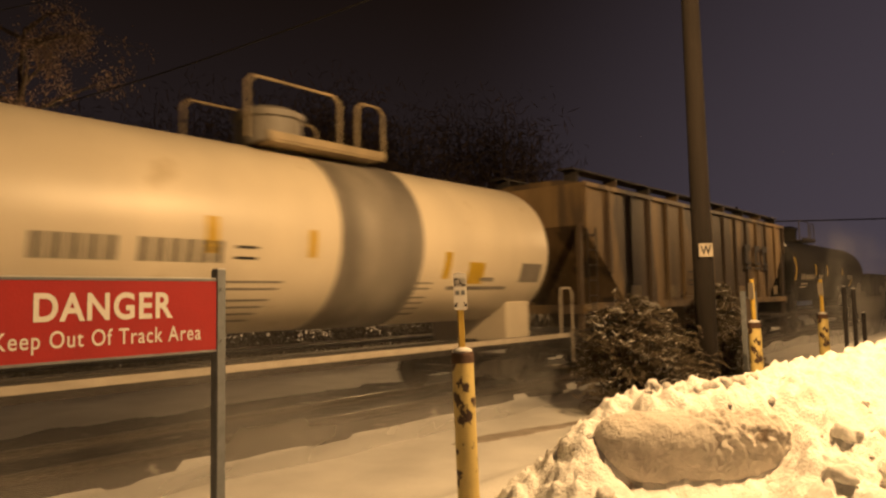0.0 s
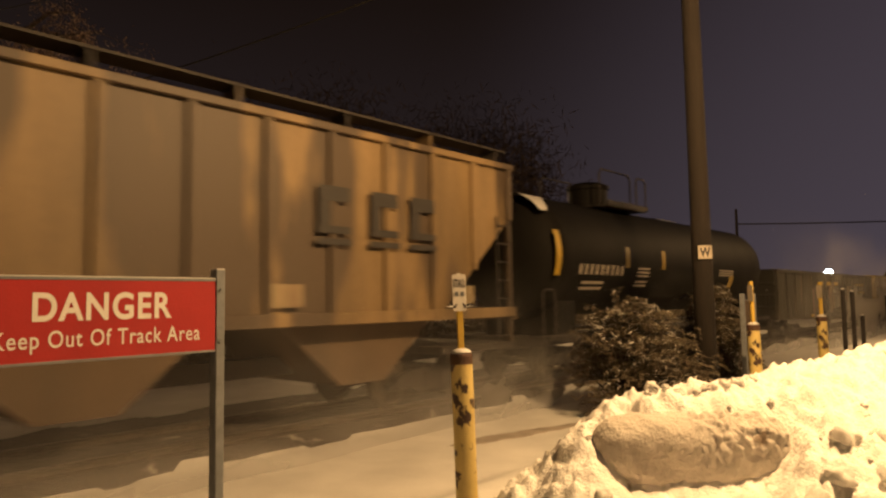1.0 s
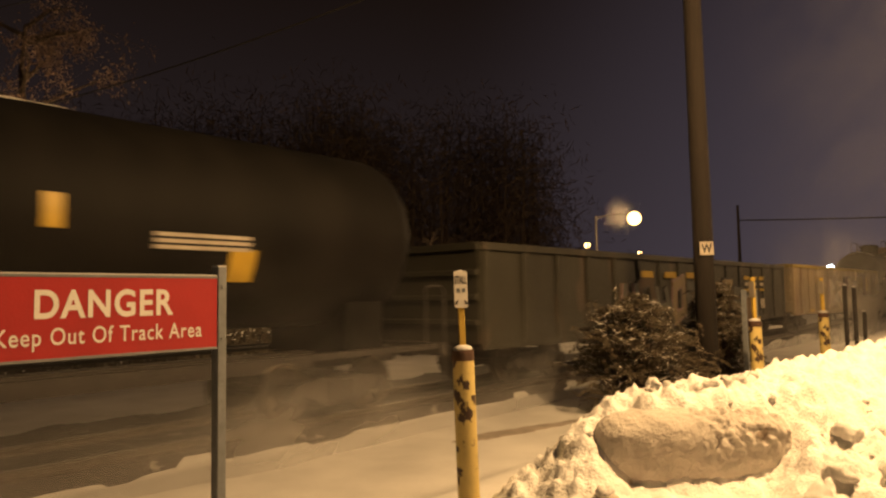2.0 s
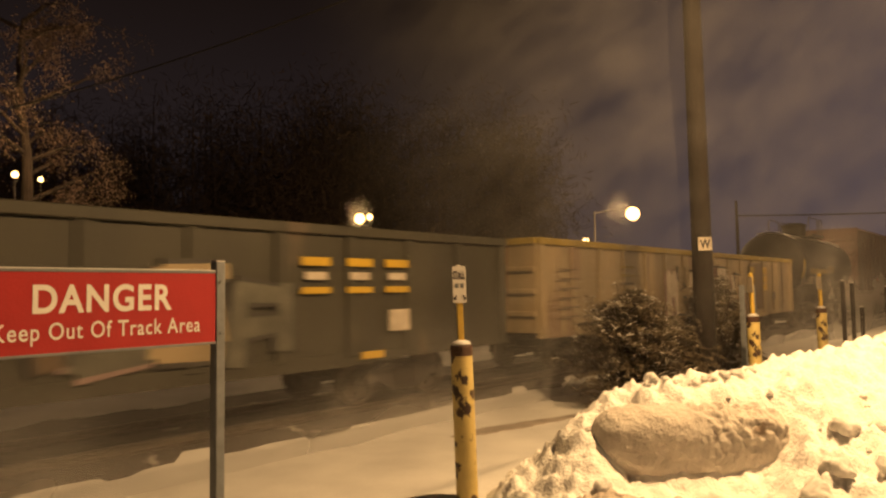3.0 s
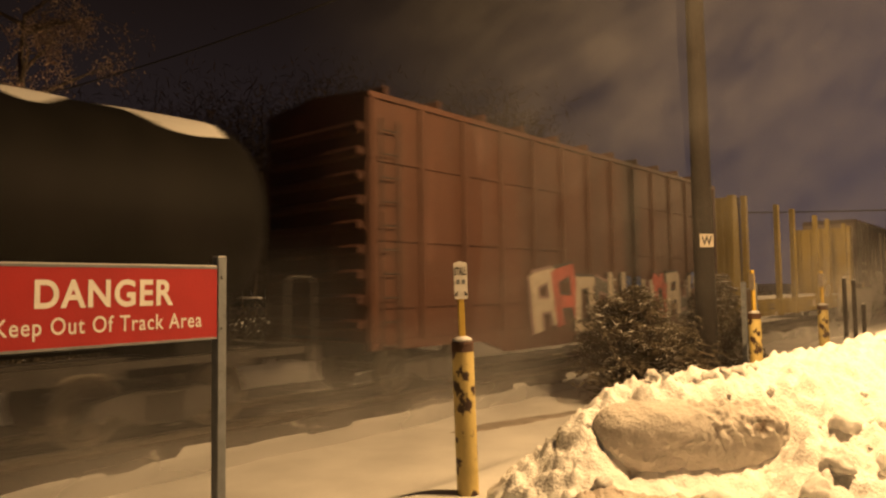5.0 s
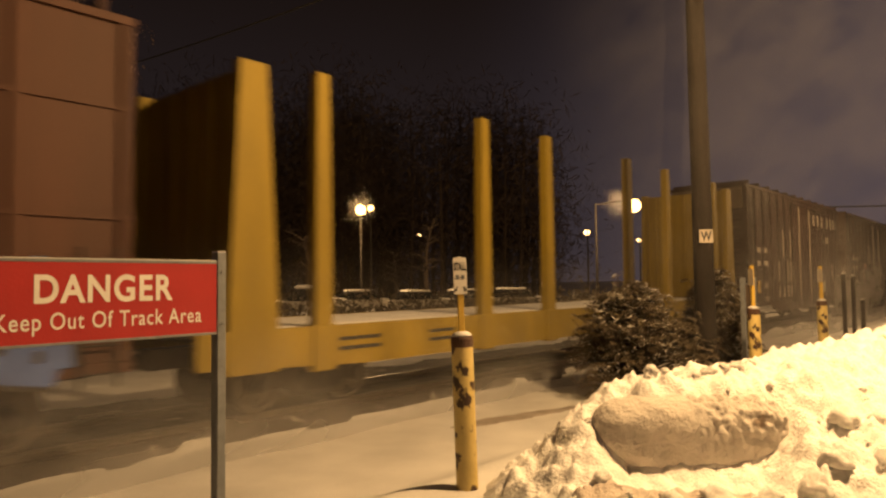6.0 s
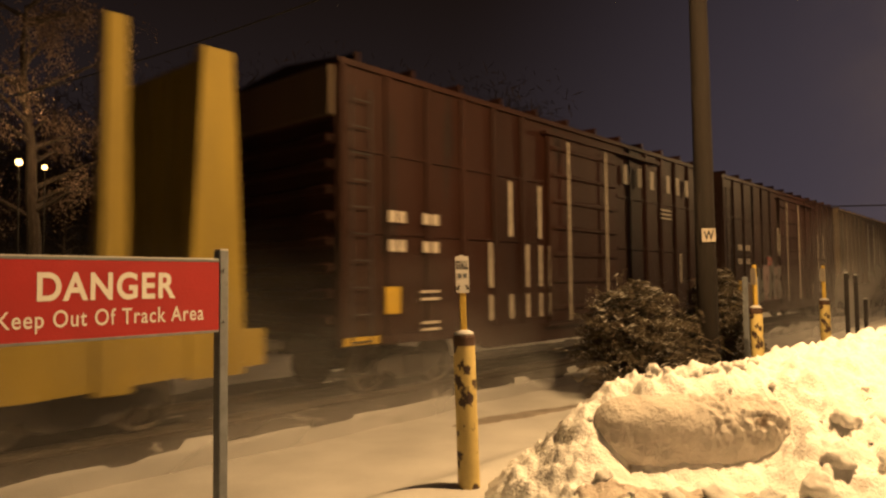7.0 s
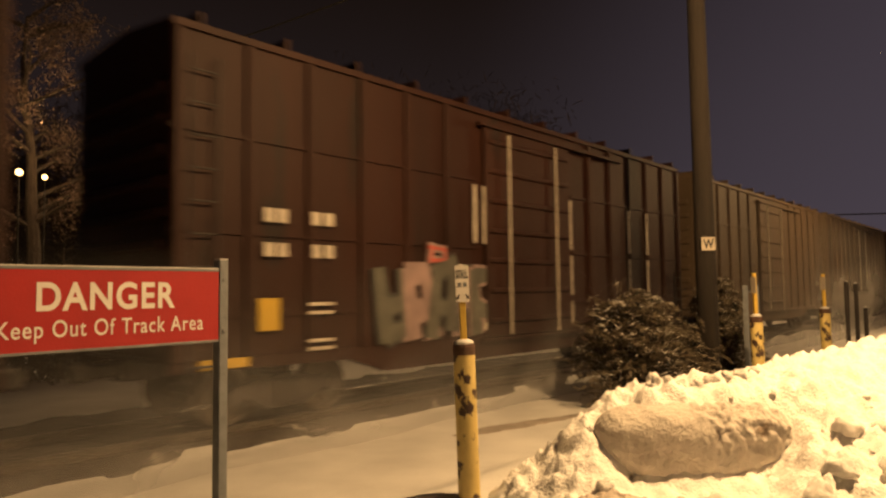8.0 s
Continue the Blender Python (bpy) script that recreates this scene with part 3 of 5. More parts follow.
def ladder(car, x, y, z0, z1, width=0.42, n=6, material=IRON):
    """Grab rungs on a car side (a) between two stiles."""
    bm = bmesh.new()
    for dx in (-width / 2, width / 2):
        rod((x + dx, y, z0), (x + dx, y, z1), 0.018, bm=bm, n=6)
    for i in range(n):
        z = z0 + (z1 - z0) * (i + 0.5) / n
        rod((x - width / 2, y, z), (x + width / 2, y, z), 0.014, bm=bm, n=6)
    return part("ladder", bm, material, car)


def arc_bar(car, x, z, w, h, material, radius, axis_z, name="unreadable_marking", label=""):
    """A flat marking wrapped on the side of a tank."""
    bm = bmesh.new()
    n = 5
    rows = []
    for i in range(n + 1):
        zz = z - h / 2 + h * i / n
        k = max(-0.98, min(0.98, (zz - axis_z) / radius))
        y = -(radius + 0.006) * math.sqrt(1 - k * k)
        rows.append([bm.verts.new((x - w / 2, y, zz)), bm.verts.new((x + w / 2, y, zz))])
    for a, b in zip(rows, rows[1:]):
        bm.faces.new((a[0], a[1], b[1], b[0]))
    return part(name, bm, material, car, label)


def letters(car, xs, z, h, w, material, fn):
    for x in xs:
        fn(car, x, z, w, h, material)


def tank_car(front, rear, paint, label, radius, top, band=None, snow=()):
    car, L = new_car("tank_car", front, rear, label, "tank car", "cars of the train")
    axis_z = top - radius
    half = L / 2 - 0.35
    turn = Matrix.Translation((0, 0, axis_z)) @ Matrix.Rotation(math.pi / 2, 4, "Y")
    head = [(radius * math.cos(a), half - 0.75 + 0.75 * math.sin(a)) for a in np.linspace(0, math.pi / 2, 9)]
    prof = [(r, -h) for r, h in head[::-1]] + [(radius, x) for x in np.linspace(-half + 1.5, half - 1.5, 5)] + head
    part("tank", lathe(prof, turn, n=64), paint, car, smooth=True)
    if band:
        part("shell_band", lathe([(radius + 0.012, band[0]), (radius + 0.012, band[1])], turn, n=64), TANK_GREY, car, "broad grey spill-stained band", smooth=True)
        for x in band:
            part("band_strap", lathe([(radius + 0.02, x - 0.03), (radius + 0.02, x + 0.03)], turn, n=64), TANK_GREY, car)
    # side walkway with its edge
    for y in (-1, 1):
        part("walkway", box((-L / 2 + 0.2, y * 1.52, 1.00), (L / 2 - 0.2, y * 1.10, 1.06)), IRON, car)
        part("walkway_edge", box((-L / 2 + 0.2, y * 1.525 - 0.015, 0.99), (L / 2 - 0.2, y * 1.525 + 0.015, 1.09)), OFFWHITE if paint == TANK_WHITE else IRON, car, "pale walkway edge" if paint == TANK_WHITE else "")
    for sx in (-1, 1):
        x = sx * (half - 1.3)
        part("saddle", box((x - 0.32, -1.05, 0.95), (x + 0.55, 1.15, axis_z - radius * 0.72), 0.05), paint, car)
        part("end_sill", box((sx * L / 2 - 0.1, -1.5, 0.85), (sx * L / 2 + 0.1, 1.5, 1.08)), IRON, car)
        # hoop handrail at the corner step
        bm = pipe([(sx * (L / 2 - 0.5), -1.5, 1.05), (sx * (L / 2 - 0.5), -1.5, 2.05), (sx * (L / 2 - 0.42), -1.5, 2.12), (sx * (L / 2 - 0.1), -1.5, 2.12), (sx * (L / 2), -1.5, 2.02), (sx * L / 2, -1.5, 0.4)], 0.022)
        part("corner_handrail", bm, OFFWHITE if paint == TANK_WHITE else IRON, car)
    gear(car, L)
    return car, L, axis_z


def tank_top(car, x, top, pale):
    """Manway platform, bonnet, hoop rails and ladder at x on the tank."""
    m = GON_PALE if pale else IRON
    body = TANK_WHITE if pale else TANK_BLACK
    part("top_platform", box((x - 1.2, -1.0, top - 0.06), (x + 1.2, 1.0, top + 0.0), 0.01), m, car, "narrow top platform")
    part("bonnet", lathe([(0.56, top - 0.2), (0.56, top + 0.50), (0.61, top + 0.52), (0.61, top + 0.62), (0.40, top + 0.72), (0.05, top + 0.75)], Matrix.Translation((x - 0.55, 0, 0)), n=28), TANK_GREY if pale else body, car, "round manway bonnet", smooth=False)
    for a, b in ((-1.6, 0.22), (0.62, 1.25)):
        for y in (-0.95, 0.95):
            z = top + 0.92
            part("hoop_rail", pipe([(x + a, y, top - 0.05), (x + a, y, z - 0.12), (x + a + 0.12, y, z), (x + b - 0.12, y, z), (x + b, y, z - 0.12), (x + b, y, top - 0.05)], 0.026), m, car, "bent tube handrail")
    part("rail_board", box((x - 1.25, -1.02, top - 0.02), (x + 1.25, -0.97, top + 0.10)), m, car)


# ---- the train, from the leading car back ----
# cream tank car
car, L, az = tank_car(-3.4, 14.3, TANK_WHITE, "cream-white railway tank car with a grey band, snow-streaked", 1.52, 4.48, band=(7.3 - 5.45, 9.15 - 5.45))
O = (-3.4 + 14.3) / 2
tank_top(car, 7.5 - O, 4.48, True)
for i, x in enumerate(np.arange(2.85, 5.15, 0.205)):
    if i != 5:
        arc_bar(car, x - O, 2.62, 0.11, 0.30, BLACK, 1.52, az)
for z in (2.70, 2.55):
    arc_bar(car, 5.55 - O, z, 0.35, 0.04, BLACK, 1.52, az)
for x, z, w, h in ((5.0, 2.85, 0.2, 0.5), (6.7, 2.80, 0.16, 0.42), (9.9, 2.55, 0.2, 0.5), (10.8, 2.42, 0.5, 0.42)):
    arc_bar(car, x - O, z, w, h, CHROME_YELLOW, 1.52, az, "yellow_placard", "small yellow placard")
for z in (2.22, 2.12, 1.96, 1.86, 1.76, 1.66):
    arc_bar(car, 5.6 - O + (z - 2) * 0.5, z, 1.1, 0.032, TANK_GREY, 1.52, az)
    arc_bar(car, 9.25 - O, z, 0.7, 0.032, TANK_GREY, 1.52, az)
arc_bar(car, 11.0 - O, 2.13, 1.9, 0.07, TANK_GREY, 1.52, az)
arc_bar(car, 12.7 - O, 2.45, 0.75, 0.40, TANK_GREY, 1.52, az, "notice_panel", "faded grey notice panel")
arc_bar(car, 11.2 - O, 2.30, 0.45, 0.08, TANK_GREY, 1.52, az)


def covered_hopper(front, rear, top=4.72):
    car, L = new_car("covered_hopper", front, rear, "tan covered hopper car with ribbed sides and large black letters", "hopper car", "cars of the train")
    h = L / 2
    y = HALF - 0.06
    zs = 1.72
    body = prism([(-h, top), (h, top), (h, top - 1.05), (h - 2.2, zs), (-h + 2.2, zs), (-h, top - 1.05)], -y, y)
    part("body", body, HOPPER, car)
    for i in range(3):
        x = (i - 1) * L * 0.27
        part("discharge_hopper", prism([(x - 1.9, zs), (x + 1.9, zs), (x + 0.5, 0.55), (x - 0.5, 0.55)], -1.1, 1.1), OLIVE, car, "sloped discharge hopper")
    n = 14
    for i in range(n + 1):
        x = -h + 0.12 + (L - 0.24) * i / n
        low = zs
        if abs(x) > h - 2.2:
            low = zs + (abs(x) - (h - 2.2)) / 2.2 * (top - 1.05 - zs)
        part("rib", box((x - 0.06, -y - 0.085, low), (x + 0.06, -y + 0.002, top - 0.05), 0.012), HOPPER, car)
    part("top_chord", box((-h, -y - 0.10, top - 0.10), (h, -y + 0.002, top + 0.02), 0.01), HOPPER, car)
    part("side_sill", box((-h, -y - 0.09, zs - 0.16), (h, -y + 0.05, zs + 0.04), 0.01), HOPPER, car)
    part("side_sill", box((-h, y - 0.05, zs - 0.16), (h, y + 0.09, zs + 0.04), 0.01), HOPPER, car)
    part("roof", prism([(-y, top), (y, top), (y * 0.5, top + 0.14), (-y * 0.5, top + 0.14)], -h, h), HOPPER, car, at=pose(0, 0, 0, 0, 0, 90))
    for yy in (-1.05, 1.05):
        part("running_board", box((-h - 0.1, yy - 0.22, top + 0.34), (h + 0.1, yy + 0.22, top + 0.38)), IRON, car, "grated roof walkway")
        for i in range(9):
            x = -h + 0.2 + (L - 0.4) * i / 8
            part("walkway_bracket", box((x - 0.03, yy - 0.2, top + 0.02), (x + 0.03, yy + 0.2, top + 0.34)), HOPPER if i % 2 else IRON, car)
    for sx in (-1, 1):
        for yy in (-1.35, 1.35):
            part("end_post", box((sx * h - 0.06, yy - 0.06, 0.95), (sx * h + 0.06, yy + 0.06, top - 1.0)), HOPPER, car)
        part("end_platform", box((sx * (h - 2.3), -1.5, 0.92), (sx * h, 1.5, 1.05)), IRON, car)
        part("end_sill_beam", box((sx * h - 0.1, -1.5, 1.5), (sx * h + 0.08, 1.5, 1.72)), HOPPER, car)
        ladder(car, sx * (h - 0.35), -1.5, 1.0, top - 1.1, n=7)
    gear(car, L)
    return car


car = covered_hopper(15.0, 32.0)
O = 23.5
for k, x in enumerate((27.1, 28.2, 29.15)):
    # block letters of a railway's initials, drawn as plain shapes
    for z, w, hh in ((3.62, 0.62, 0.24), (3.05, 0.66, 0.12)):
        bar(car, x - O, z, w, hh, BLACK, -HALF - 0.03, "faded_block_letter", "weathered black block shape")
    bar(car, x - O - 0.2, 3.32, 0.22, 0.42, BLACK, -HALF - 0.03, "faded_block_letter")
    bar(car, x - O, 2.86, 0.7, 0.10, BLACK, -HALF - 0.03, "faded_block_letter")
for z in (2.62, 2.36, 2.22):
    bar(car, 21.6 - O, z, 0.62, 0.05, BLACK, -HALF - 0.03)
for x in (17.6, 20.1, 24.0, 26.2, 30.3):
    bar(car, x - O, 2.02, 0.55, 0.34, GON_PALE, -HALF - 0.03, "stencil_panel", "pale stencilled panel")

# long black tank car
car, L, az = tank_car(33.1, 49.7, TANK_BLACK, "glossy black railway tank car with white markings and snow on top", 1.52, 4.5)
O = (33.1 + 49.7) / 2
tank_top(car, 38.5 - O, 4.5, False)
for x, h in ((33.8, 1.05), (37.3, 0.55), (39.6, 0.55), (43.0, 0.4)):
    arc_bar(car, x - O, 2.98, 0.22, h, CHROME_YELLOW, 1.52, az, "yellow_stripe", "vertical yellow reflective stripe")
for x in np.arange(34.85, 37.2, 0.27):
    arc_bar(car, x - O, 2.62, 0.13, 0.25, OFFWHITE, 1.52, az)
for z in (2.70, 2.60, 2.50, 2.34, 2.24):
    arc_bar(car, 38.3 - O, z, 0.75, 0.055, OFFWHITE, 1.52, az)
for z in (2.30, 2.16):
    arc_bar(car, 35.6 - O, z, 1.1, 0.07, OFFWHITE, 1.52, az)
for z in (2.78, 2.70, 2.62):
    arc_bar(car, 44.9 - O, z, 1.4, 0.05, OFFWHITE, 1.52, az)
arc_bar(car, 45.5 - O, 2.40, 0.42, 0.44, CHROME_YELLOW, 1.52, az, "yellow_placard", "yellow placard")


def snow_strip(car, x0, x1, radius, axis_z, a0, a1, taper=0.0):
    """A crust of snow lying on a tank's shoulder."""
    bm = bmesh.new()
    n, m = 16, 6
    grid = []
    for i in range(n + 1):
        u = i / n
        row = []
        for j in range(m + 1):
            v = j / m
            a = radians(a0 + (a1 - a0) * (1 - taper * u) * v * (0.75 + 0.5 * noise.noise(Vector((u * 4, v, x0)))))
            k = radius + 0.012 + 0.02 * math.sin(math.pi * v)
            row.append(bm.verts.new((x0 + (x1 - x0) * u, -k * math.sin(a), axis_z + k * math.cos(a))))
        grid.append(row)
    for p, q in zip(grid, grid[1:]):
        for j in range(m):
            bm.faces.new((p[j], p[j + 1], q[j + 1], q[j]))
    return part("snow_crust", bm, SNOW, car, "thin crust of snow on the shoulder", smooth=True)


snow_strip(car, -L / 2 + 0.5, -L / 2 + 3.1, 1.52, az, -12, 56, 0.75)
snow_strip(car, 41.8 - O, 43.6 - O, 1.52, az, 2, 20)


def gondola(front, rear, paint, top, label, chord):
    car, L = new_car("gondola_car", front, rear, label, "gondola car", "cars of the train")
    h, y, zs = L / 2, HALF - 0.10, 0.98
    for sy in (-1, 1):
        part("side_wall", box((-h, sy * y - 0.04, zs), (h, sy * y + 0.04, top - 0.12)), paint, car)
        part("top_chord", box((-h, sy * y - 0.11, top - 0.16), (h, sy * y + 0.09, top + 0.0), 0.015), chord, car, "top chord rail")
        part("side_sill", prism([(-h, 0.98), (h, 0.98), (h, 0.86), (h - 3.4, 0.82), (h - 4.4, 0.76), (-h + 4.4, 0.76), (-h + 3.4, 0.82), (-h, 0.86)], sy * y - 0.07, sy * y + 0.05), paint, car)
    for sx in (-1, 1):
        part("end_wall", box((sx * h - 0.05, -y, zs), (sx * h + 0.05, y, top - 0.12)), paint, car)
        part("end_chord", box((sx * h - 0.10, -y, top - 0.155), (sx * h + 0.10, y, top + 0.002), 0.015), chord, car)
        for z in (1.4, 1.9, 2.4):
            part("end_rib", box((sx * h - 0.12, -y, z - 0.06), (sx * h + 0.12, y, z + 0.06), 0.02), paint, car)
    part("floor", box((-h, -y, 0.92), (h, y, 1.0)), IRON, car)
    n = 15
    for i in range(n + 1):
        x = -h + 0.15 + (L - 0.3) * i / n
        part("side_post", box((x - 0.10, -y - 0.09, 0.9), (x + 0.10, -y - 0.038, top - 0.15), 0.02), paint, car)
    gear(car, L, 2.6)
    return car, L


def tag_shape(car, x, z, w, h, material, y, seed, name="graffiti"):
    """A sprayed letter: a few fat slanted strokes over a darker outline."""
    r = random.Random(seed)
    fill, edge = bmesh.new(), bmesh.new()
    lean = r.uniform(-0.12, 0.12) * w
    strokes = [((-0.36, -0.5), (-0.36 + r.uniform(-0.1, 0.2), 0.5)), ((0.34, -0.5 + r.uniform(0, 0.2)), (0.34 - r.uniform(0, 0.25), 0.5))]
    strokes += [((-0.4, q), (0.4, q + r.uniform(-0.25, 0.25))) for q in r.sample((-0.42, -0.05, 0.4), 2)]
    for n, ((x0, z0), (x1, z1)) in enumerate(strokes):
        for bm, t, y0, y1 in ((edge, 0.15 * h + 0.05, y, y + 0.05), (fill, 0.13 * h, y - 0.005 - 0.001 * n, y + 0.04)):
            a, b = Vector((x + x0 * w + lean * z0 * 2, z + z0 * h)), Vector((x + x1 * w + lean * z1 * 2, z + z1 * h))
            side = (b - a).normalized()
            side = Vector((-side.y, side.x)) * t
            prism([tuple(a - side), tuple(b - side * 0.7), tuple(b + side * 0.7), tuple(a + side)], y0 + 0.0007 * n, y1, bm)
    letter = part(name, fill, material, car, "sprayed graffiti letter")
    part("graffiti_outline", edge, BLACK if seed % 3 else MAUVE_SPRAY, letter, "dark sprayed outline")
    return letter


car, L = gondola(50.9, 71.75, GON_DARK, 3.0, "dark green-brown gondola car with pale graffiti along its side", GON_DARK)
O = (50.9 + 71.75) / 2
YS = -HALF + 0.006
for k in range(9):
    tag_shape(car, 57.4 - O + k * 1.05, 1.62 + 0.12 * math.sin(k * 2.1), 1.15, 1.15, (GREY_SPRAY, OLIVE, GREY_SPRAY, GON_PALE)[k % 4], YS - 0.003 * (k % 3), 30 + k)
for x in (58.3, 59.9, 61.5):
    bar(car, x - O, 2.45, 0.8, 0.18, CHROME_YELLOW, YS - 0.012, "graffiti", "dull yellow sprayed stroke")
for x in (66.75, 67.65, 68.5):
    bar(car, x - O, 2.42, 0.55, 0.13, CHROME_YELLOW, YS - 0.012, "yellow_panel_mark", "yellow painted mark")
    bar(car, x - O, 1.98, 0.55, 0.10, CHROME_YELLOW, YS - 0.012, "yellow_panel_mark")
    bar(car, x - O, 2.2, 0.42, 0.12, OFFWHITE, YS - 0.012)
bar(car, 68.55 - O, 1.46, 0.5, 0.36, OFFWHITE, YS - 0.012, "notice_panel", "pale framed notice panel")
for x in (56.3, 67.9):
    bar(car, x - O, 0.92, 0.5, 0.12, CHROME_YELLOW, YS - 0.03, "reflector_strip", "yellow reflector strip")

car, L = gondola(73.0, 93.25, GON_PALE, 3.10, "pale yellow-white gondola car with yellow rim and graffiti", YELLOW)
O = (73.0 + 93.25) / 2
for k in range(8):
    tag_shape(car, 80.2 - O + k * 0.85, 1.75 + 0.15 * math.sin(k * 1.7), 0.95, 1.35, (OFFWHITE, GON_PALE, OFFWHITE, OFFWHITE, RUSTRED, OFFWHITE)[k % 6], YS - 0.003 * (k % 3), 60 + k)
bar(car, 88.05 - O, 1.95, 1.5, 1.75, OLIVE, YS - 0.012, "side_panel", "darker olive replacement panel")
for x, paint in ((87.6, YELLOW), (88.3, OLIVE), (89.15, CHROME_YELLOW)):
    for z in (2.55, 2.22, 1.92):
        bar(car, x - O, z, 0.50, 0.25, paint, YS - 0.020, "yellow_panel_mark", "faded yellow painted panel")
for x in (75.9, 86.2):
    bar(car, x - O, 0.98, 0.7, 0.14, CHROME_YELLOW, YS - 0.03, "reflector_strip", "yellow reflector strip")
for z in np.arange(1.3, 2.6, 0.22):
    bar(car, 74.2 - O, z, 0.9, 0.035, OLIVE, YS - 0.012)
    bar(car, 77.2 - O, z + 0.1, 0.8, 0.05, YELLOW if z > 2 else OLIVE, YS - 0.012)
bar(car, 90.3 - O, 1.55, 0.3, 0.28, IRON, YS - 0.012, "notice_panel", "dark notice panel")

# short black tank car with snow along its top
car, L, az = tank_car(94.45, 106.7, TANK_BLACK, "short black tank car with yellow letters and a snow-covered top", 1.52, 4.5)
O = (94.45 + 106.7) / 2
tank_top(car, 100.4 - O, 4.5, False)
snow_strip(car, -L / 2 + 0.7, -L / 2 + 4.0, 1.52, az, -20, 58, 0.3)
snow_strip(car, -0.2, 1.1, 1.52, az, -20, 30)
snow_strip(car, 1.4, L / 2 - 1.2, 1.52, az, -20, 48)
for x, w, h in ((95.35, 0.3, 0.85), (100.2, 0.3, 0.4), (101.0, 0.22, 0.3)):
    arc_bar(car, x - O, 2.72, w, h, YELLOW, 1.52, az, "yellow_stripe", "vertical yellow stripe")
for x in np.arange(96.7, 99.6, 0.36):
    arc_bar(car, x - O, 2.62, 0.22, 0.24, YELLOW, 1.52, az)
for z in (2.33, 2.20, 2.06):
    arc_bar(car, 97.3 - O, z, 1.6, 0.055, OFFWHITE, 1.52, az)
for k in range(4):
    arc_bar(car, 95.8 - O + k * 0.22, 2.1 - 0.14 * k, 0.26, 0.55, GREY_SPRAY, 1.52, az, "graffiti", "pale sprayed graffiti")


def boxcar(front, rear, paint, top, label, door=True, ribs=16):
    car, L = new_car("boxcar", front, rear, label, "boxcar", "cars of the train")
    h, y, zs = L / 2, HALF - 0.10, 1.02
    part("body", box((-h, -y, zs), (h, y, top - 0.14), 0.02), paint, car)
    part("roof", prism([(-y - 0.06, top - 0.16), (y + 0.06, top - 0.16), (y + 0.06, top - 0.06), (0, top + 0.08), (-y - 0.06, top - 0.06)], -h, h), paint, car, at=pose(0, 0, 0, 0, 0, 90))
    for i in range(12):
        x = -h + 0.4 + (L - 0.8) * i / 11
        part("roof_seam", box((x - 0.03, -y - 0.05, top - 0.06), (x + 0.03, y + 0.05, top + 0.10)), paint, car)
    for sy in (-1, 1):
        part("side_sill", prism([(-h, zs + 0.02), (h, zs + 0.02), (h, zs - 0.12), (h - 3.0, zs - 0.16), (h - 3.8, zs - 0.42), (-h + 3.8, zs - 0.42), (-h + 3.0, zs - 0.16), (-h, zs - 0.12)], sy * y - 0.05, sy * y + 0.05), paint, car)
    for i in range(ribs + 1):
        x = -h + 0.10 + (L - 0.2) * i / ribs
        if door and abs(x) < 1.75:
            continue
        part("side_post", box((x - 0.07, -y - 0.07, zs), (x + 0.07, -y + 0.002, top - 0.16), 0.02), paint, car)
    for z in (zs + 0.6, zs + 1.75, zs + 3.1):
        for a, b in ((-h, -1.8), (1.8, h)):
            part("belt_rail", box((a, -y - 0.035, z - 0.03), (b, -y + 0.002, z + 0.03)), paint, car)
    if door:
        d = part("sliding_door", box((-1.6, -y - 0.11, zs - 0.02), (1.6, -y - 0.03, top - 0.42), 0.01), paint, car, "corrugated sliding door")
        for i in range(7):
            z = zs + 0.3 + i * (top - 1.9) / 6.2
            part("door_rib", box((-1.5, -y - 0.16, z - 0.05), (1.5, -y - 0.108, z + 0.05), 0.02), paint, d)
        for x in (-0.9, 0.9):
            part("lock_rod", rod((x, -y - 0.19, zs), (x, -y - 0.19, top - 0.5), 0.025, n=8), OFFWHITE, d, "pale door lock rod")
        part("door_track", box((-1.8, -y - 0.17, zs - 0.10), (4.2, -y - 0.05, zs - 0.03)), paint, car)
        part("door_track", box((-1.8, -y - 0.17, top - 0.42), (4.2, -y - 0.05, top - 0.34)), paint, car)
    for sx in (-1, 1):
        for i in range(9):
            z = zs + 0.3 + i * 0.42
            part("end_corrugation", box((sx * h - 0.07, -y + 0.12, z - 0.10), (sx * h + 0.07, y - 0.12, z + 0.10), 0.05), paint, car)
        ladder(car, sx * (h - 0.42), -y - 0.11, 0.75, 2.4 if sx > 0 else top - 0.5, n=5 if sx > 0 else 10)
        part("step", box((sx * (h - 0.4) - 0.25, -y - 0.06, 0.42), (sx * (h - 0.4) + 0.25, -y + 0.02, 0.46)), IRON, car)
        part("end_walk", box((sx * h - 0.03, -0.9, 1.05), (sx * h + 0.33, 0.9, 1.09)), IRON, car)
    gear(car, L)
    return car, L


YB = -HALF + 0.094
car, L = boxcar(107.9, 123.95, RUSTRED, 5.32, "orange-brown boxcar with bright graffiti along its lower side", door=False, ribs=13)
O = (107.9 + 123.95) / 2
for k in range(12):
    tag_shape(car, 113.2 - O + k * 0.86, 1.55 + 0.1 * math.sin(k * 1.9), 1.1, 1.25, (OFFWHITE, RED_SPRAY, OFFWHITE, GREY_SPRAY, OFFWHITE, BLUE_SPRAY)[k % 6], YB - 0.075 - 0.004 * (k % 3), 90 + k)
tag_shape(car, 122.0 - O, 2.05, 1.1, 0.5, BLUE_SPRAY, YB - 0.085, 140)
tag_shape(car, 121.9 - O, 1.55, 0.6, 0.5, RED_SPRAY, YB - 0.092, 141)
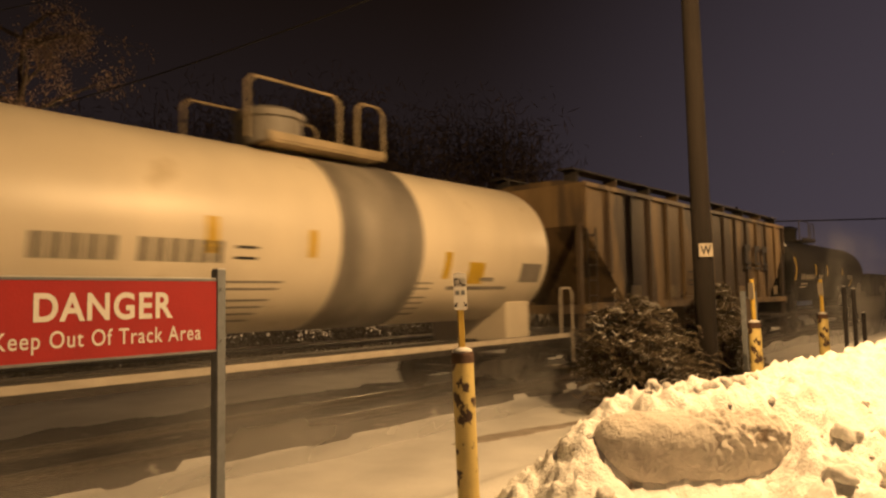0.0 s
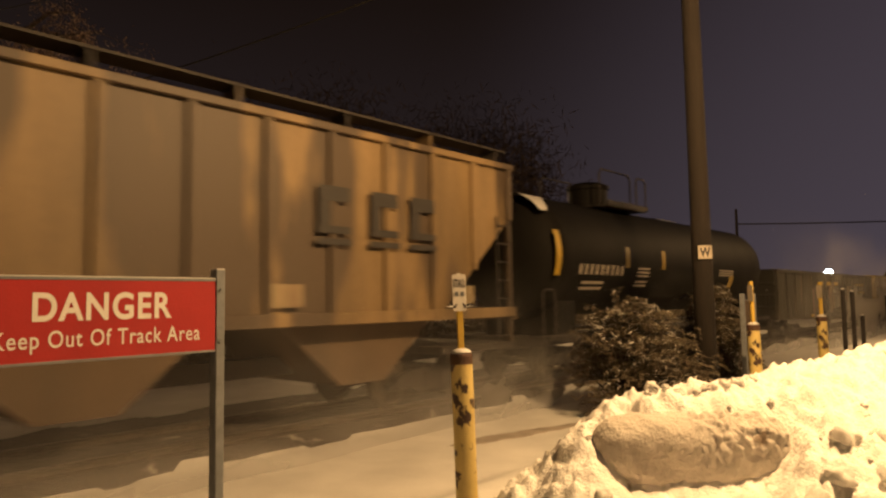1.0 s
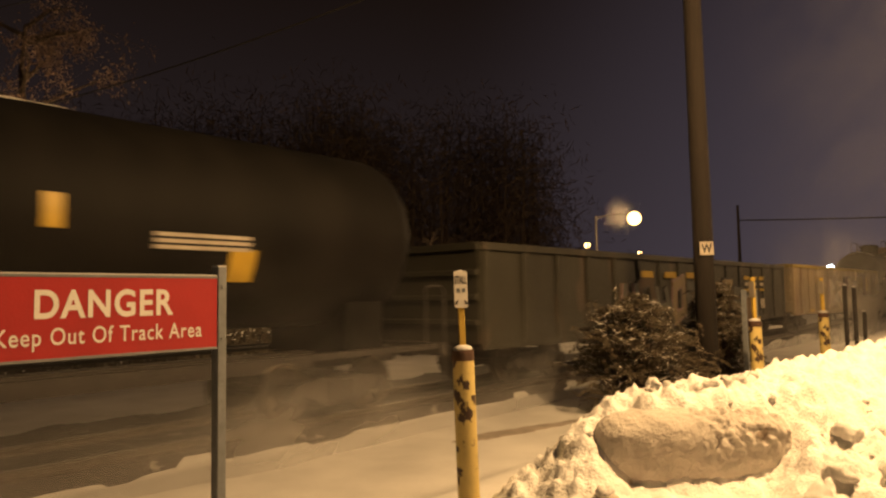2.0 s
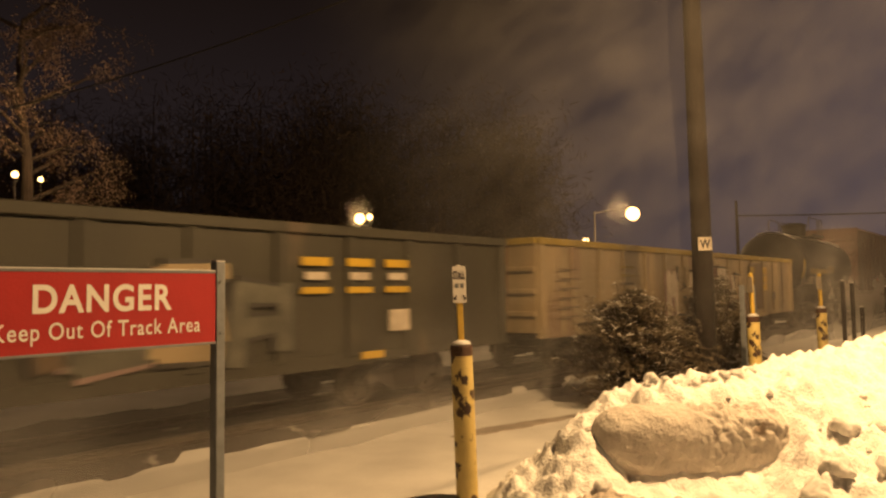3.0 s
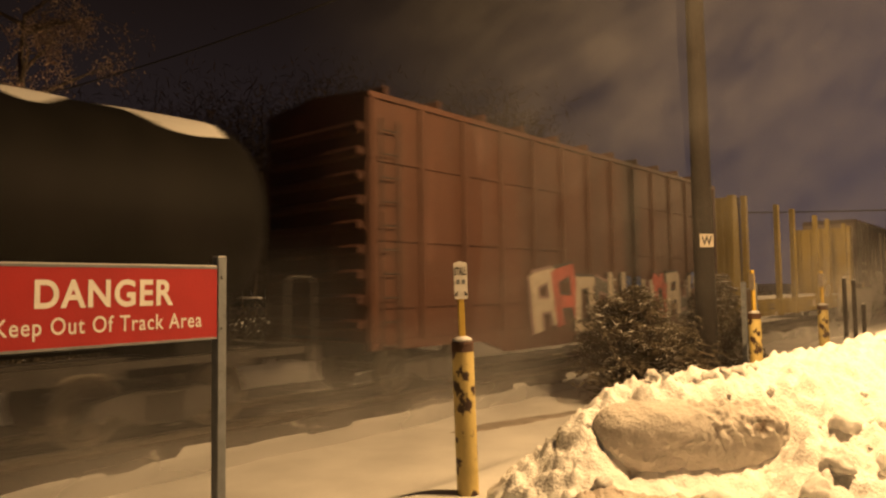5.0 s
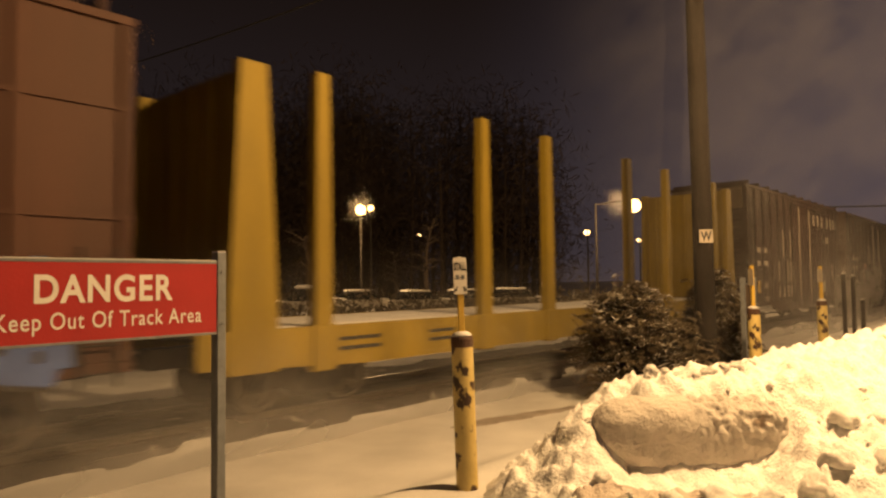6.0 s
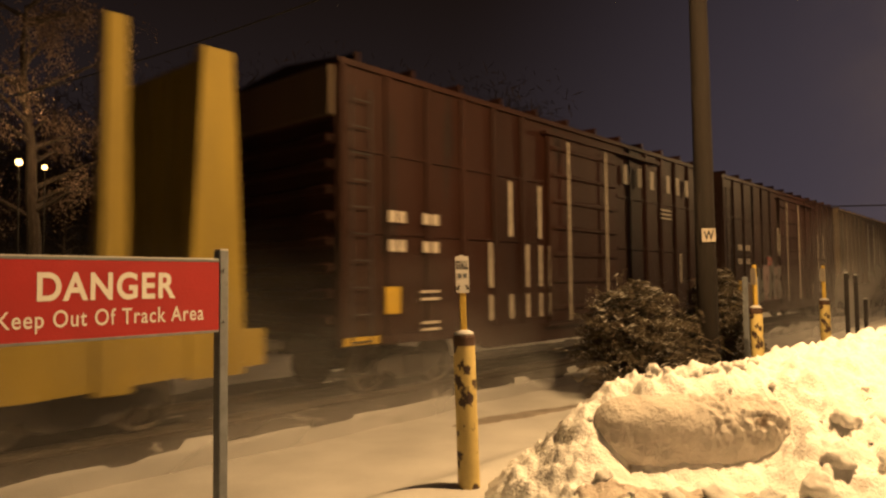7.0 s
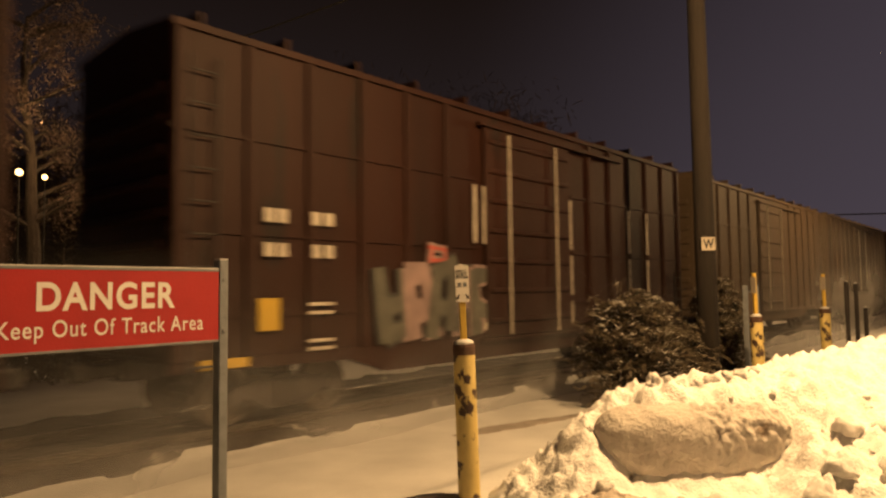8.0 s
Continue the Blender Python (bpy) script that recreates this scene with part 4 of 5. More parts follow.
tag_shape(car, 122.9 - O, 1.5, 0.6, 1.2, BLUE_SPRAY, YB - 0.085, 142)


def stake_flatcar(front, rear):
    car, L = new_car("stake_flatcar", front, rear, "empty yellow flatcar with tall side stakes and end bulkheads", "flatcar", "cars of the train")
    O = (front + rear) / 2
    h, y = L / 2, HALF - 0.02
    for sy in (-1, 1):
        part("side_sill", prism([(-h, 1.30), (h, 1.30), (h, 0.80), (h - 3.0, 0.66), (-h + 3.0, 0.66), (-h, 0.80)], sy * y - 0.06, sy * y + 0.06), YELLOW, car)
    part("deck", box((-h, -y, 1.20), (h, y, 1.27)), IRON, car, "dark steel deck")
    part("deck_snow", box((-h + 0.7, -y + 0.3, 1.27), (h - 0.7, y - 0.15, 1.30), 0.01), SNOW, car, "thin snow on the deck")
    top = 5.20
    for c in (126.85, 130.95, 133.3, 137.3, 139.8, 143.65):
        x = c - O
        for sy in (-1, 1):
            if sy > 0:
                continue
            part("stake", prism([(x - 0.17, 0.75), (x + 0.17, 0.75), (x + 0.12, top), (x - 0.12, top)], sy * (y - 0.02) - 0.10, sy * (y - 0.02) + 0.07), YELLOW, car, "tall steel stake")
            part("stake_pocket", box((x - 0.22, sy * y - 0.10, 0.62), (x + 0.22, sy * y + 0.10, 1.32), 0.02), YELLOW, car)
    for sx, c in ((-1, 125.6), (1, 145.0)):
        x = c - O
        for sy in (-1, 1):
            part("bulkhead_post", prism([(x - 0.42, 0.70), (x + 0.42, 0.70), (x + 0.40, 1.6), (x + 0.22, top - 0.1), (x - 0.22, top - 0.1), (x - 0.40, 1.6)], sy * (y - 0.02) - 0.10, sy * (y - 0.02) + 0.08), YELLOW, car, "tapered bulkhead post")
        part("bulkhead", box((x - 0.05, -y + 0.1, 1.28), (x + 0.05, y - 0.1, top - 0.15), 0.01), YELLOW, car, "flat end bulkhead")
        for i in range(5):
            yy = -1.1 + i * 0.55
            part("bulkhead_rib", box((x - 0.11, yy - 0.06, 1.28), (x + 0.11, yy + 0.06, top - 0.2), 0.02), YELLOW, car)
    for c, w in ((127.6, 0.9), (129.6, 0.7), (135.4, 0.55), (141.3, 0.8)):
        for z in (1.08, 0.93):
            bar(car, c - O, z, w, 0.06, BLACK, -y - 0.06)
    bar(car, 136.2 - O, 1.0, 0.42, 0.30, OFFWHITE, -y - 0.06, "notice_panel", "pale notice panel")
    part("reflector_strip", box((130.0 - O, -y - 0.066, 0.70), (130.4 - O, -y - 0.058, 0.78)), OFFWHITE, car)
    gear(car, L, 2.3)
    return car


stake_flatcar(124.75, 145.75)

for k, (a, b, paint, lab) in enumerate(((147.2, 162.55, BROWN, "dark brown high boxcar with white stencilled marks"),
                                        (164.4, 180.7, BROWN, "dark brown high boxcar with grey graffiti on its door"),
                                        (181.9, 198.1, OLIVE, "weathered tan-brown boxcar with plain ribbed side"),
                                        (199.4, 215.6, OLIVE, "weathered tan-brown boxcar with plain ribbed side"),
                                        (216.9, 233.1, BROWN, "dark brown high boxcar with white stencilled marks"))):
    car, L = boxcar(a, b, paint, 5.62, lab, ribs=15)
    O = (a + b) / 2
    if paint == OLIVE:
        continue
    # the second car's markings stand a little further back from its end
    a += 0.32 if k == 1 else 0.0
    for dx in (1.15, 1.38, 2.0, 2.25):
        bar(car, a + dx - O, 3.05, 0.17, 0.20, OFFWHITE, YB - 0.075)
        bar(car, a + dx - O, 2.55, 0.17, 0.20, OFFWHITE, YB - 0.075)
    bar(car, a + 1.15 - O, 1.62, 0.36, 0.46, CHROME_YELLOW, YB - 0.075, "yellow_placard", "yellow placard")
    bar(car, a + 0.45 - O, 0.98, 0.75, 0.13, CHROME_YELLOW, YB - 0.06, "reflector_strip", "yellow reflector strip")
    for z in (1.75, 1.62, 1.2, 1.08):
        bar(car, a + 2.1 - O, z, 0.5, 0.05, OFFWHITE, YB - 0.075)
    # these pale stripes put the lamplight on the side posts by colour
    for x in ((3.9, 4.6, 5.2, 5.7, 6.1, 7.6, 8.9, 13.4) if k != 1 else (5.9, 6.2, 7.8, 9.5, 11.3, 12.5, 13.6)):
        for z0, z1 in ((1.15, 1.65), (1.8, 2.7), (2.85, 4.0)):
            if rng.random() < 0.75:
                bar(car, a + x - O, (z0 + z1) / 2, 0.10, z1 - z0, OFFWHITE, YB - 0.075, "stripe_mark", "pale vertical stripe")
    for z in (3.7, 3.82, 3.94):
        bar(car, a + (8.6 if k == 1 else 12.4) - O, z, 0.7, 0.05, OFFWHITE, YB - 0.075)
    if k == 0:
        # the paler upper panel of the leading end, and the pale stencil board by its far roof
        part("end_panel", box((-L / 2 - 0.10, -HALF + 0.16, 4.62), (-L / 2 - 0.005, HALF - 0.16, 5.44), 0.02), OLIVE, car, "paler ribbed upper end panel")
        for x in (9.9, 10.7, 11.5, 12.6, 13.3, 14.0):
            bar(car, a + x - O, 4.72, 0.22, 0.52, OFFWHITE, YB - 0.075, "stripe_mark", "pale vertical stripe")
    if k == 1:
        for j in range(5):
            tag_shape(car, a + 3.7 + j * 0.62 - O, 1.7, 0.8, 1.25, (GREY_SPRAY, MAUVE_SPRAY)[j % 2], YB - 0.08 - 0.003 * (j % 3), 200 + j)
        tag_shape(car, a + 4.8 - O, 2.6, 0.6, 0.3, RED_SPRAY, YB - 0.08, 210)
# ---- bushes and trees ----


def sprays(centers, count, size, seed, droop=0.3, outward=0.0, slim=0.16):
    """Many small leaf blades round branch ends, as one mesh."""
    r = np.random.RandomState(seed)
    c = np.array(centers)
    n = count
    base = c[r.randint(0, len(c), n)] + r.normal(0, 1, (n, 3)) * size * 2.0
    d = r.normal(0, 1, (n, 3))
    if outward:
        away = base - c.mean(0) * (1, 1, 0.6)
        d = d * 0.55 + outward * away / (np.linalg.norm(away, axis=1)[:, None] + 1e-6)
    d[:, 2] -= droop
    d /= np.linalg.norm(d, axis=1)[:, None]
    e = np.cross(d, r.normal(0, 1, (n, 3)))
    e /= np.linalg.norm(e, axis=1)[:, None]
    ln = size * r.uniform(0.6, 1.6, n)[:, None]
    v = np.stack([base, base + d * ln * 0.5 + e * ln * slim, base + d * ln, base + d * ln * 0.5 - e * ln * slim], 1).reshape(-1, 3)
    me = bpy.data.meshes.new("foliage")
    me.from_pydata(v.tolist(), [], [(4 * i, 4 * i + 1, 4 * i + 2, 4 * i + 3) for i in range(n)])
    return me


def fronds(seeds, seed, leaflets=15, lift=0.0, share=1.0):
    """Feathered evergreen fronds: leaflets in two rows along drooping spines, as one mesh. seeds: foot, way, length."""
    r = np.random.RandomState(seed)
    quads = []
    for foot, way, ln in seeds:
        side = way.cross(Vector((0, 0, 1))).normalized()
        side = (side + Vector((0, 0, r.uniform(-0.5, 0.5)))).normalized()
        for k in range(leaflets):
            u = (k + 0.5) / leaflets
            p = foot + way * ln * u + Vector((0, 0, -0.38 * ln * u * u + lift))
            w = ln * 0.30 * (1 - u) ** 0.6 + 0.02
            for sg in (-1, 1):
                if r.rand() > share:
                    continue
                d = (way * r.uniform(0.5, 0.9) + side * sg * r.uniform(0.7, 1.0) + Vector((0, 0, r.uniform(-0.35, 0.3)))).normalized()
                e = d.cross(Vector((r.normal(), r.normal(), 1.5))).normalized() * 0.010
                q = p + d * w * r.uniform(0.7, 1.2)
                m = (p + q) / 2
                quads += [p, m + e, q, m - e]
    me = bpy.data.meshes.new("foliage")
    me.from_pydata([tuple(v) for v in quads], [], [(4 * i, 4 * i + 1, 4 * i + 2, 4 * i + 3) for i in range(len(quads) // 4)])
    return me


def bush(x, y, rx, h, seed, label, count=950):
    b = empty("evergreen_bush", pose(x, y, ground_z(x, y) - 0.05), label, "bush", "bushes beside the track")
    r = random.Random(seed)
    stems = bmesh.new()
    seeds = []
    for i in range(count):
        a = r.uniform(0, 2 * math.pi)
        v = r.random() ** 0.8
        # an uneven dome, in loose shelves
        lump = 1 + 0.5 * noise.noise(Vector((math.cos(a) * 1.6, math.sin(a) * 1.6, v * 3 + seed)))
        reach = rx * lump * math.sqrt(max(0.06, 1 - (0.10 + 0.88 * v) ** 3.6)) * r.uniform(0.55, 1.0)
        z = h * (0.10 + 0.86 * v) * r.uniform(0.92, 1.04)
        tip = Vector((reach * math.cos(a), reach * math.sin(a), z))
        way = Vector((math.cos(a + r.gauss(0, 0.6)), math.sin(a + r.gauss(0, 0.6)), 0.10 + 0.35 * v ** 2 + r.gauss(0, 0.22))).normalized()
        ln = r.uniform(0.30, 0.70)
        foot = tip - way * ln
        seeds.append((foot, way, ln))
        if i % 5 == 0:
            root = Vector((0.12 * math.cos(a), 0.12 * math.sin(a), 0.0))
            mid = root.lerp(foot, 0.55) + Vector((0, 0, 0.12))
            rod(root, mid, 0.020, 0.012, stems, 5)
            rod(mid, foot, 0.012, 0.006, stems, 5)
    tagged(part("stem_mass", stems, BARK, b), kind="stuff")
    part("foliage", fronds(seeds, seed), LEAF, b, "dark feathered evergreen fronds")
    high = [q for q in seeds if q[0].z > h * 0.25][::2]
    tagged(part("snow_dusting", fronds(high, seed + 5, 15, 0.012, 0.22), SNOW, b, "snow dusted along the fronds"), kind="stuff")
    return b


bush(3.55, 13.2, 1.45, 2.35, 3, "broad dark evergreen bush flecked with snow")
bush(5.75, 14.9, 0.95, 2.6, 8, "narrow dark evergreen bush flecked with snow")


def tree(x, y, h, spread, seed, trunk_r, leaves=0, leaf_size=0.06, label="bare dark winter tree", low=0.35):
    t = empty("tree", pose(x, y, -0.1), label, "tree", "trees beyond the track")
    r = random.Random(seed)
    trunk, limbs = bmesh.new(), bmesh.new()
    p, d, pts = Vector((0, 0, 0)), Vector((r.gauss(0, 0.04), r.gauss(0, 0.04), 1)), []
    n = 7
    for i in range(n):
        q = p + d * h / n
        rod(p, q, trunk_r * (1 - i / n * 0.8), trunk_r * (1 - (i + 1) / n * 0.8), trunk, 9)
        pts.append(p.copy())
        p, d = q, (d + Vector((r.gauss(0, 0.07), r.gauss(0, 0.07), 0))).normalized()
    pts.append(p)
    tips = []
    for i in range(22):
        u = low + (1 - low) * r.random()
        k = min(n - 1, int(u * n))
        base = pts[k].lerp(pts[k + 1], u * n - k)
        a = r.uniform(0, 2 * math.pi)
        ln = spread * (1.15 - u * 0.6) * r.uniform(0.6, 1.1)
        mid = base + Vector((math.cos(a), math.sin(a), 0.55)) * ln * 0.5
        end = mid + Vector((math.cos(a + r.gauss(0, 0.4)), math.sin(a + r.gauss(0, 0.4)), r.uniform(-0.1, 0.6))) * ln * 0.55
        rod(base, mid, trunk_r * 0.32, trunk_r * 0.18, limbs, 6)
        rod(mid, end, trunk_r * 0.18, trunk_r * 0.05, limbs, 5)
        for j in range(6):
            q = mid.lerp(end, j / 5)
            tw = q + Vector((r.gauss(0, 1), r.gauss(0, 1), r.gauss(-0.2, 0.8))) * ln * 0.22
            rod(q, tw, trunk_r * 0.06, trunk_r * 0.02, limbs, 3)
            tips += [q.lerp(tw, 0.5), tw]
    part("trunk", trunk, BARK, t)
    tagged(part("branch_mass", limbs, BARK, t), kind="stuff")
    if leaves:
        part("crown", sprays(tips, leaves, leaf_size, seed, 0.5), LEAF_DRY, t, "sparse dry leaves")
    return t


def at_bearing(px, z_far):
    """The place z_far metres ahead at a bearing of px, from -1 to 1 over 65 degrees."""
    return px * math.tan(radians(32.5)) * z_far, z_far


x, y = at_bearing(-0.93, 26.5)
tree(x, y, 13, 4.2, 11, 0.32, leaves=9000, leaf_size=0.13, label="tall tree with dry curled leaves lit by a lamp", low=0.3)
r_t = random.Random(9)
for i in range(9):
    px = -1.1 + 1.1 * (i + r_t.uniform(-0.3, 0.3)) / 8
    x, y = at_bearing(px, r_t.uniform(52, 72))
    tree(x, y, r_t.uniform(5.0, 8.0), r_t.uniform(1.6, 2.8), 40 + i, r_t.uniform(0.18, 0.34))


WOODS = mat("far_wood_bark", (0.05, 0.034, 0.024), 0.95, vary=0.4, scale=1.0, bump=0.0)
wr = random.Random(51)
wood = bmesh.new()
wood_tips = []
for i in range(150):
    px, zf = wr.uniform(-1.25, 0.22), wr.uniform(74, 96)
    x, y = at_bearing(px, zf)
    h = wr.uniform(13, 25)
    lean = Vector((wr.gauss(0, 0.5), wr.gauss(0, 0.5), h))
    rod((x, y, -0.2), Vector((x, y, -0.2)) + lean, wr.uniform(0.15, 0.34), 0.05, wood, 6)
    for k in range(34):
        u = wr.uniform(0.08, 1.0)
        q = Vector((x, y, 0)) + lean * u
        wood_tips.append(q + Vector((wr.gauss(0, 2.0), wr.gauss(0, 2.0), wr.gauss(0, 1.0))) * (1.2 - 0.7 * u))
tagged(part("far_woods", wood, WOODS), "dark leafless wood far beyond the lot", "woods", kind="stuff")
tagged(part("far_twigs", sprays(wood_tips, 190000, 1.1, 52, -0.3, 0.0, 0.035), WOODS), "dense dark twigs of the far wood", "twigs", kind="stuff")

# ---- parking lot beyond the track ----


def parked_car(x, y, turn, paint, label, tall=1.45, snow=0.06):
    c = empty("parked_car", pose(x, y, 0.0, 0, 0, turn), label, "car", "cars parked beyond the track")
    L, w, k = 4.5, 0.88, tall
    low = [(-2.2, 0.35), (2.2, 0.35), (2.25, 0.62), (2.05, 0.86), (1.1, 0.95), (-1.7, 0.98), (-2.2, 0.9), (-2.25, 0.6)]
    cab = [(1.05, 0.95), (0.35, k), (-1.0, k), (-1.85, 0.97)]
    body = prism(low, -w, w)
    bmesh.ops.bevel(body, geom=list(body.edges), offset=0.06, segments=2, affect="EDGES")
    part("body", body, paint, c, smooth=False)
    part("cabin", prism(cab, -w + 0.12, w - 0.12), GLASS, c, "dark windows")
    part("roof", prism([(0.40, k - 0.04), (0.33, k + 0.03), (-0.98, k + 0.03), (-1.06, k - 0.04)], -w + 0.11, w - 0.11), paint, c)
    part("snow_cover", prism([(0.42, k + 0.03), (0.25, k + 0.03 + snow), (-0.9, k + 0.04 + snow), (-1.15, k + 0.02)], -w + 0.10, w - 0.10), SNOW, c, "snow lying on the roof")
    part("snow_hood", prism([(2.0, 0.88), (1.15, 0.96), (1.1, 0.98 + snow), (1.9, 0.92 + snow)], -w + 0.06, w - 0.06), SNOW, c, "snow lying on the bonnet")
    for wx in (-1.35, 1.35):
        for wy in (-w + 0.05, w - 0.05):
            wh = part("wheel", rod((wx, wy - 0.1, 0.32), (wx, wy + 0.1, 0.32), 0.32, n=18), TYRE, c)
            part("rim", rod((wx, wy - 0.11, 0.32), (wx, wy + 0.11, 0.32), 0.19, n=12), GALV, wh)
    return c


for px, zf, turn, paint, tall, lab in ((-0.43, 41, 8, CAR_PAINT, 1.45, "dark sedan with snow on it parked in the lot"),
                                       (-0.295, 42, 14, CAR_SILVER, 1.75, "pale van-like car under thick snow"),
                                       (-0.185, 44, 20, CAR_SILVER, 1.5, "silver car under snow"),
                                       (-0.055, 43, 25, CAR_SILVER, 1.45, "silver sedan under snow"),
                                       (0.05, 45, 25, CAR_PAINT, 1.45, "dark sedan with snow on it parked in the lot"),
                                       (0.16, 46, 25, CAR_SILVER, 1.5, "silver car under snow"),
                                       (-0.60, 40, 8, CAR_SILVER, 1.5, "silver car under snow")):
    x, y = at_bearing(px, zf)
    parked_car(x, y, turn, paint, lab, tall, 0.16 if "thick" in lab else 0.07)

for px, zf, h, arm, turn, bulb in ((-0.1875, 47, 7.1, 0.0, 0, 0.34), (-0.165, 60, 8.6, 0.0, 0, 0.26), (0.345, 47, 7.2, 2.6, 0, 0.46), (-0.972, 24, 6.3, 0.0, 0, 0.12), (-0.913, 24, 6.1, 0.0, 0, 0.09)):
    x, y = at_bearing(px, zf)
    street_lamp(x, y, h, arm, turn, 0.03 if zf < 30 else 0.08, GLOW, bulb, metal=IRON, hood=arm > 0)
for px, zf, h, bulb, g in ((0.325, 70, 7.0, 0.30, GLOW), (0.443, 80, 6.7, 0.22, GLOW), (0.665, 110, 6.0, 0.42, GLOW), (0.872, 120, 5.8, 0.75, GLOW_COOL), (0.853, 118, 4.7, 0.45, GLOW), (-0.055, 80, 7.6, 0.2, GLOW)):
    x, y = at_bearing(px, zf)
    street_lamp(x, y, h, 0.3, 90, 0.09, g, bulb, "distant lit street lamp on a thin pole", IRON)
lamp("lot_lamp_light", Vector((*at_bearing(-0.1875, 43.5), 7.6)), 4200, 0.4)
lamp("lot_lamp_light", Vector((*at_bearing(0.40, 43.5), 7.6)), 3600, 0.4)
lamp("tree_lamp_light", Vector((*at_bearing(-0.895, 24.6), 7.6)), 260, 0.15)

# low dark hedge along the far side of the lot
r_h = random.Random(77)
hedge_tips = [ALONG * r_h.uniform(-10, 70) + ACROSS * r_h.gauss(20, 0.4) + Vector((0, 0, r_h.uniform(0.05, 0.45))) for i in range(1500)]
hedge = part("hedge", sprays(hedge_tips, 60000, 0.24, 21), LEAF, label="")
tagged(hedge, "low dark hedge along the far side of the track", "hedge", kind="stuff")

# ---- trackside sign frame and posts by the far bollards ----


def frame_sign(x, y):
    s = empty("trackside_sign", pose(x, y, 0, 0, 0, TURN), "weathered sign panel in a grey steel post frame", "sign")
    for px in (-0.32, 0.30):
        part("post", box((px - 0.04, -0.04, -0.1), (px + 0.04, 0.04, 1.98), 0.005), GALV, s)
    part("panel", box((-0.28, -0.012, 1.25), (0.26, 0.012, 1.85), 0.003), OLIVE, s, "dull brown sign panel")
    part("rim", box((-0.28, -0.018, 1.85), (0.26, 0.018, 1.87)), GALV, s)
    part("cross_bar", box((-0.28, -0.015, 0.78), (0.26, 0.015, 0.82)), GALV, s)
    return s


frame_sign(5.65, 12.95)


def gate_post(x, y, h, r):
    p = empty("steel_post", pose(x, y, -0.1), "slim dark steel post standing in snow", "post", "posts by the crossing")
    part("shaft", rod((0, 0, 0), (0, 0, h), r, n=8), IRON, p)
    part("cap", rod((0, 0, h), (0, 0, h + 0.03), r * 1.15, r * 0.4, n=8), SNOW, p, "snow cap")
    return p


for x, y, h in ((9.62, 16.8, 2.15), (10.08, 17.2, 2.1), (10.42, 17.4, 1.5), (11.06, 17.4, 2.0)):
    gate_post(x, y, h, 0.05)

# ---- overhead cables ----


def cable(a, b, sag, r, label):
    bm = bmesh.new()
    n, k = 16, 6
    way = (Vector(b) - Vector(a)).to_track_quat("Z", "Y").to_matrix()
    rings = []
    for i in range(n + 1):
        p = Vector(a).lerp(Vector(b), i / n) - Vector((0, 0, sag * 4 * (i / n) * (1 - i / n)))
        rings.append([bm.verts.new(p + way @ Vector((r * math.cos(2 * math.pi * j / k), r * math.sin(2 * math.pi * j / k), 0))) for j in range(k)])
    for p, q in zip(rings, rings[1:]):
        for j in range(k):
            bm.faces.new((p[j], p[(j + 1) % k], q[(j + 1) % k], q[j]))
    bm.faces.new(rings[0][::-1])
    bm.faces.new(rings[-1])
    return tagged(part("overhead_cable", bm, CABLE), label, "cable", "overhead cables")


def far_pole(x, y, h):
    p = empty("distant_pole", pose(x, y, -0.1), "distant dark wooden utility pole", "utility pole", "distant poles")
    part("pole", lathe([(0.17, 0), (0.11, h + 0.5)], n=10), WOOD_POLE, p)
    return p


far_pole(25.5, 60, 9.0)
far_pole(60, 56, 9.0)
cable((5.085, 13.6, 10.6), (-14, 22, 8.0), 0.4, 0.022, "thick black overhead cable sagging from the pole")
cable((5.085, 13.6, 11.6), (-16, 20, 10.2), 0.4, 0.014, "black overhead cable sagging from the pole")
cable((25.5, 60, 8.1), (60, 56, 8.6), 0.3, 0.06, "distant black overhead cable")

# ---- blowing snow ----


def flakes(name, pts, size, seed, label, material):
    r = np.random.RandomState(seed)
    n = len(pts)
    a = r.normal(0, 1, (n, 3))
    b = r.normal(0, 1, (n, 3))
    k = size * np.exp(r.normal(0, 0.45, n))[:, None]
    a *= k / np.linalg.norm(a, axis=1)[:, None]
    b *= k / np.linalg.norm(b, axis=1)[:, None]
    v = np.stack([pts - a * 0.5, pts + a * 0.5, pts + b * 0.9], 1).reshape(-1, 3)
    me = bpy.data.meshes.new(name)
    me.vertices.add(3 * n)
    me.vertices.foreach_set("co", v.ravel())
    me.loops.add(3 * n)
    me.loops.foreach_set("vertex_index", np.arange(3 * n))
    me.polygons.add(n)
    me.polygons.foreach_set("loop_start", np.arange(0, 3 * n, 3))
    me.update(calc_edges=True)
    ob = part(name, me, material)
    return tagged(ob, label, "blowing snow", kind="stuff")


def veil(name, us, vs, place, density, label, material):
    """A hanging, waving curtain of blown snow. place(u, v) is a point of it; density(u, v) is 0 to 1."""
    nu, nv = len(us), len(vs)
    me = bpy.data.meshes.new(name)
    me.from_pydata([place(u, v) for v in vs for u in us], [], [(j * nu + i, j * nu + i + 1, (j + 1) * nu + i + 1, (j + 1) * nu + i) for j in range(nv - 1) for i in range(nu - 1)])
    den = me.attributes.new("snow_thickness", "FLOAT", "POINT")
    den.data.foreach_set("value", np.array([min(1.0, max(0.0, density(u, v))) for v in vs for u in us], dtype=np.float32))
    return tagged(part(name, me, material, smooth=True), label, "blowing snow", kind="stuff")


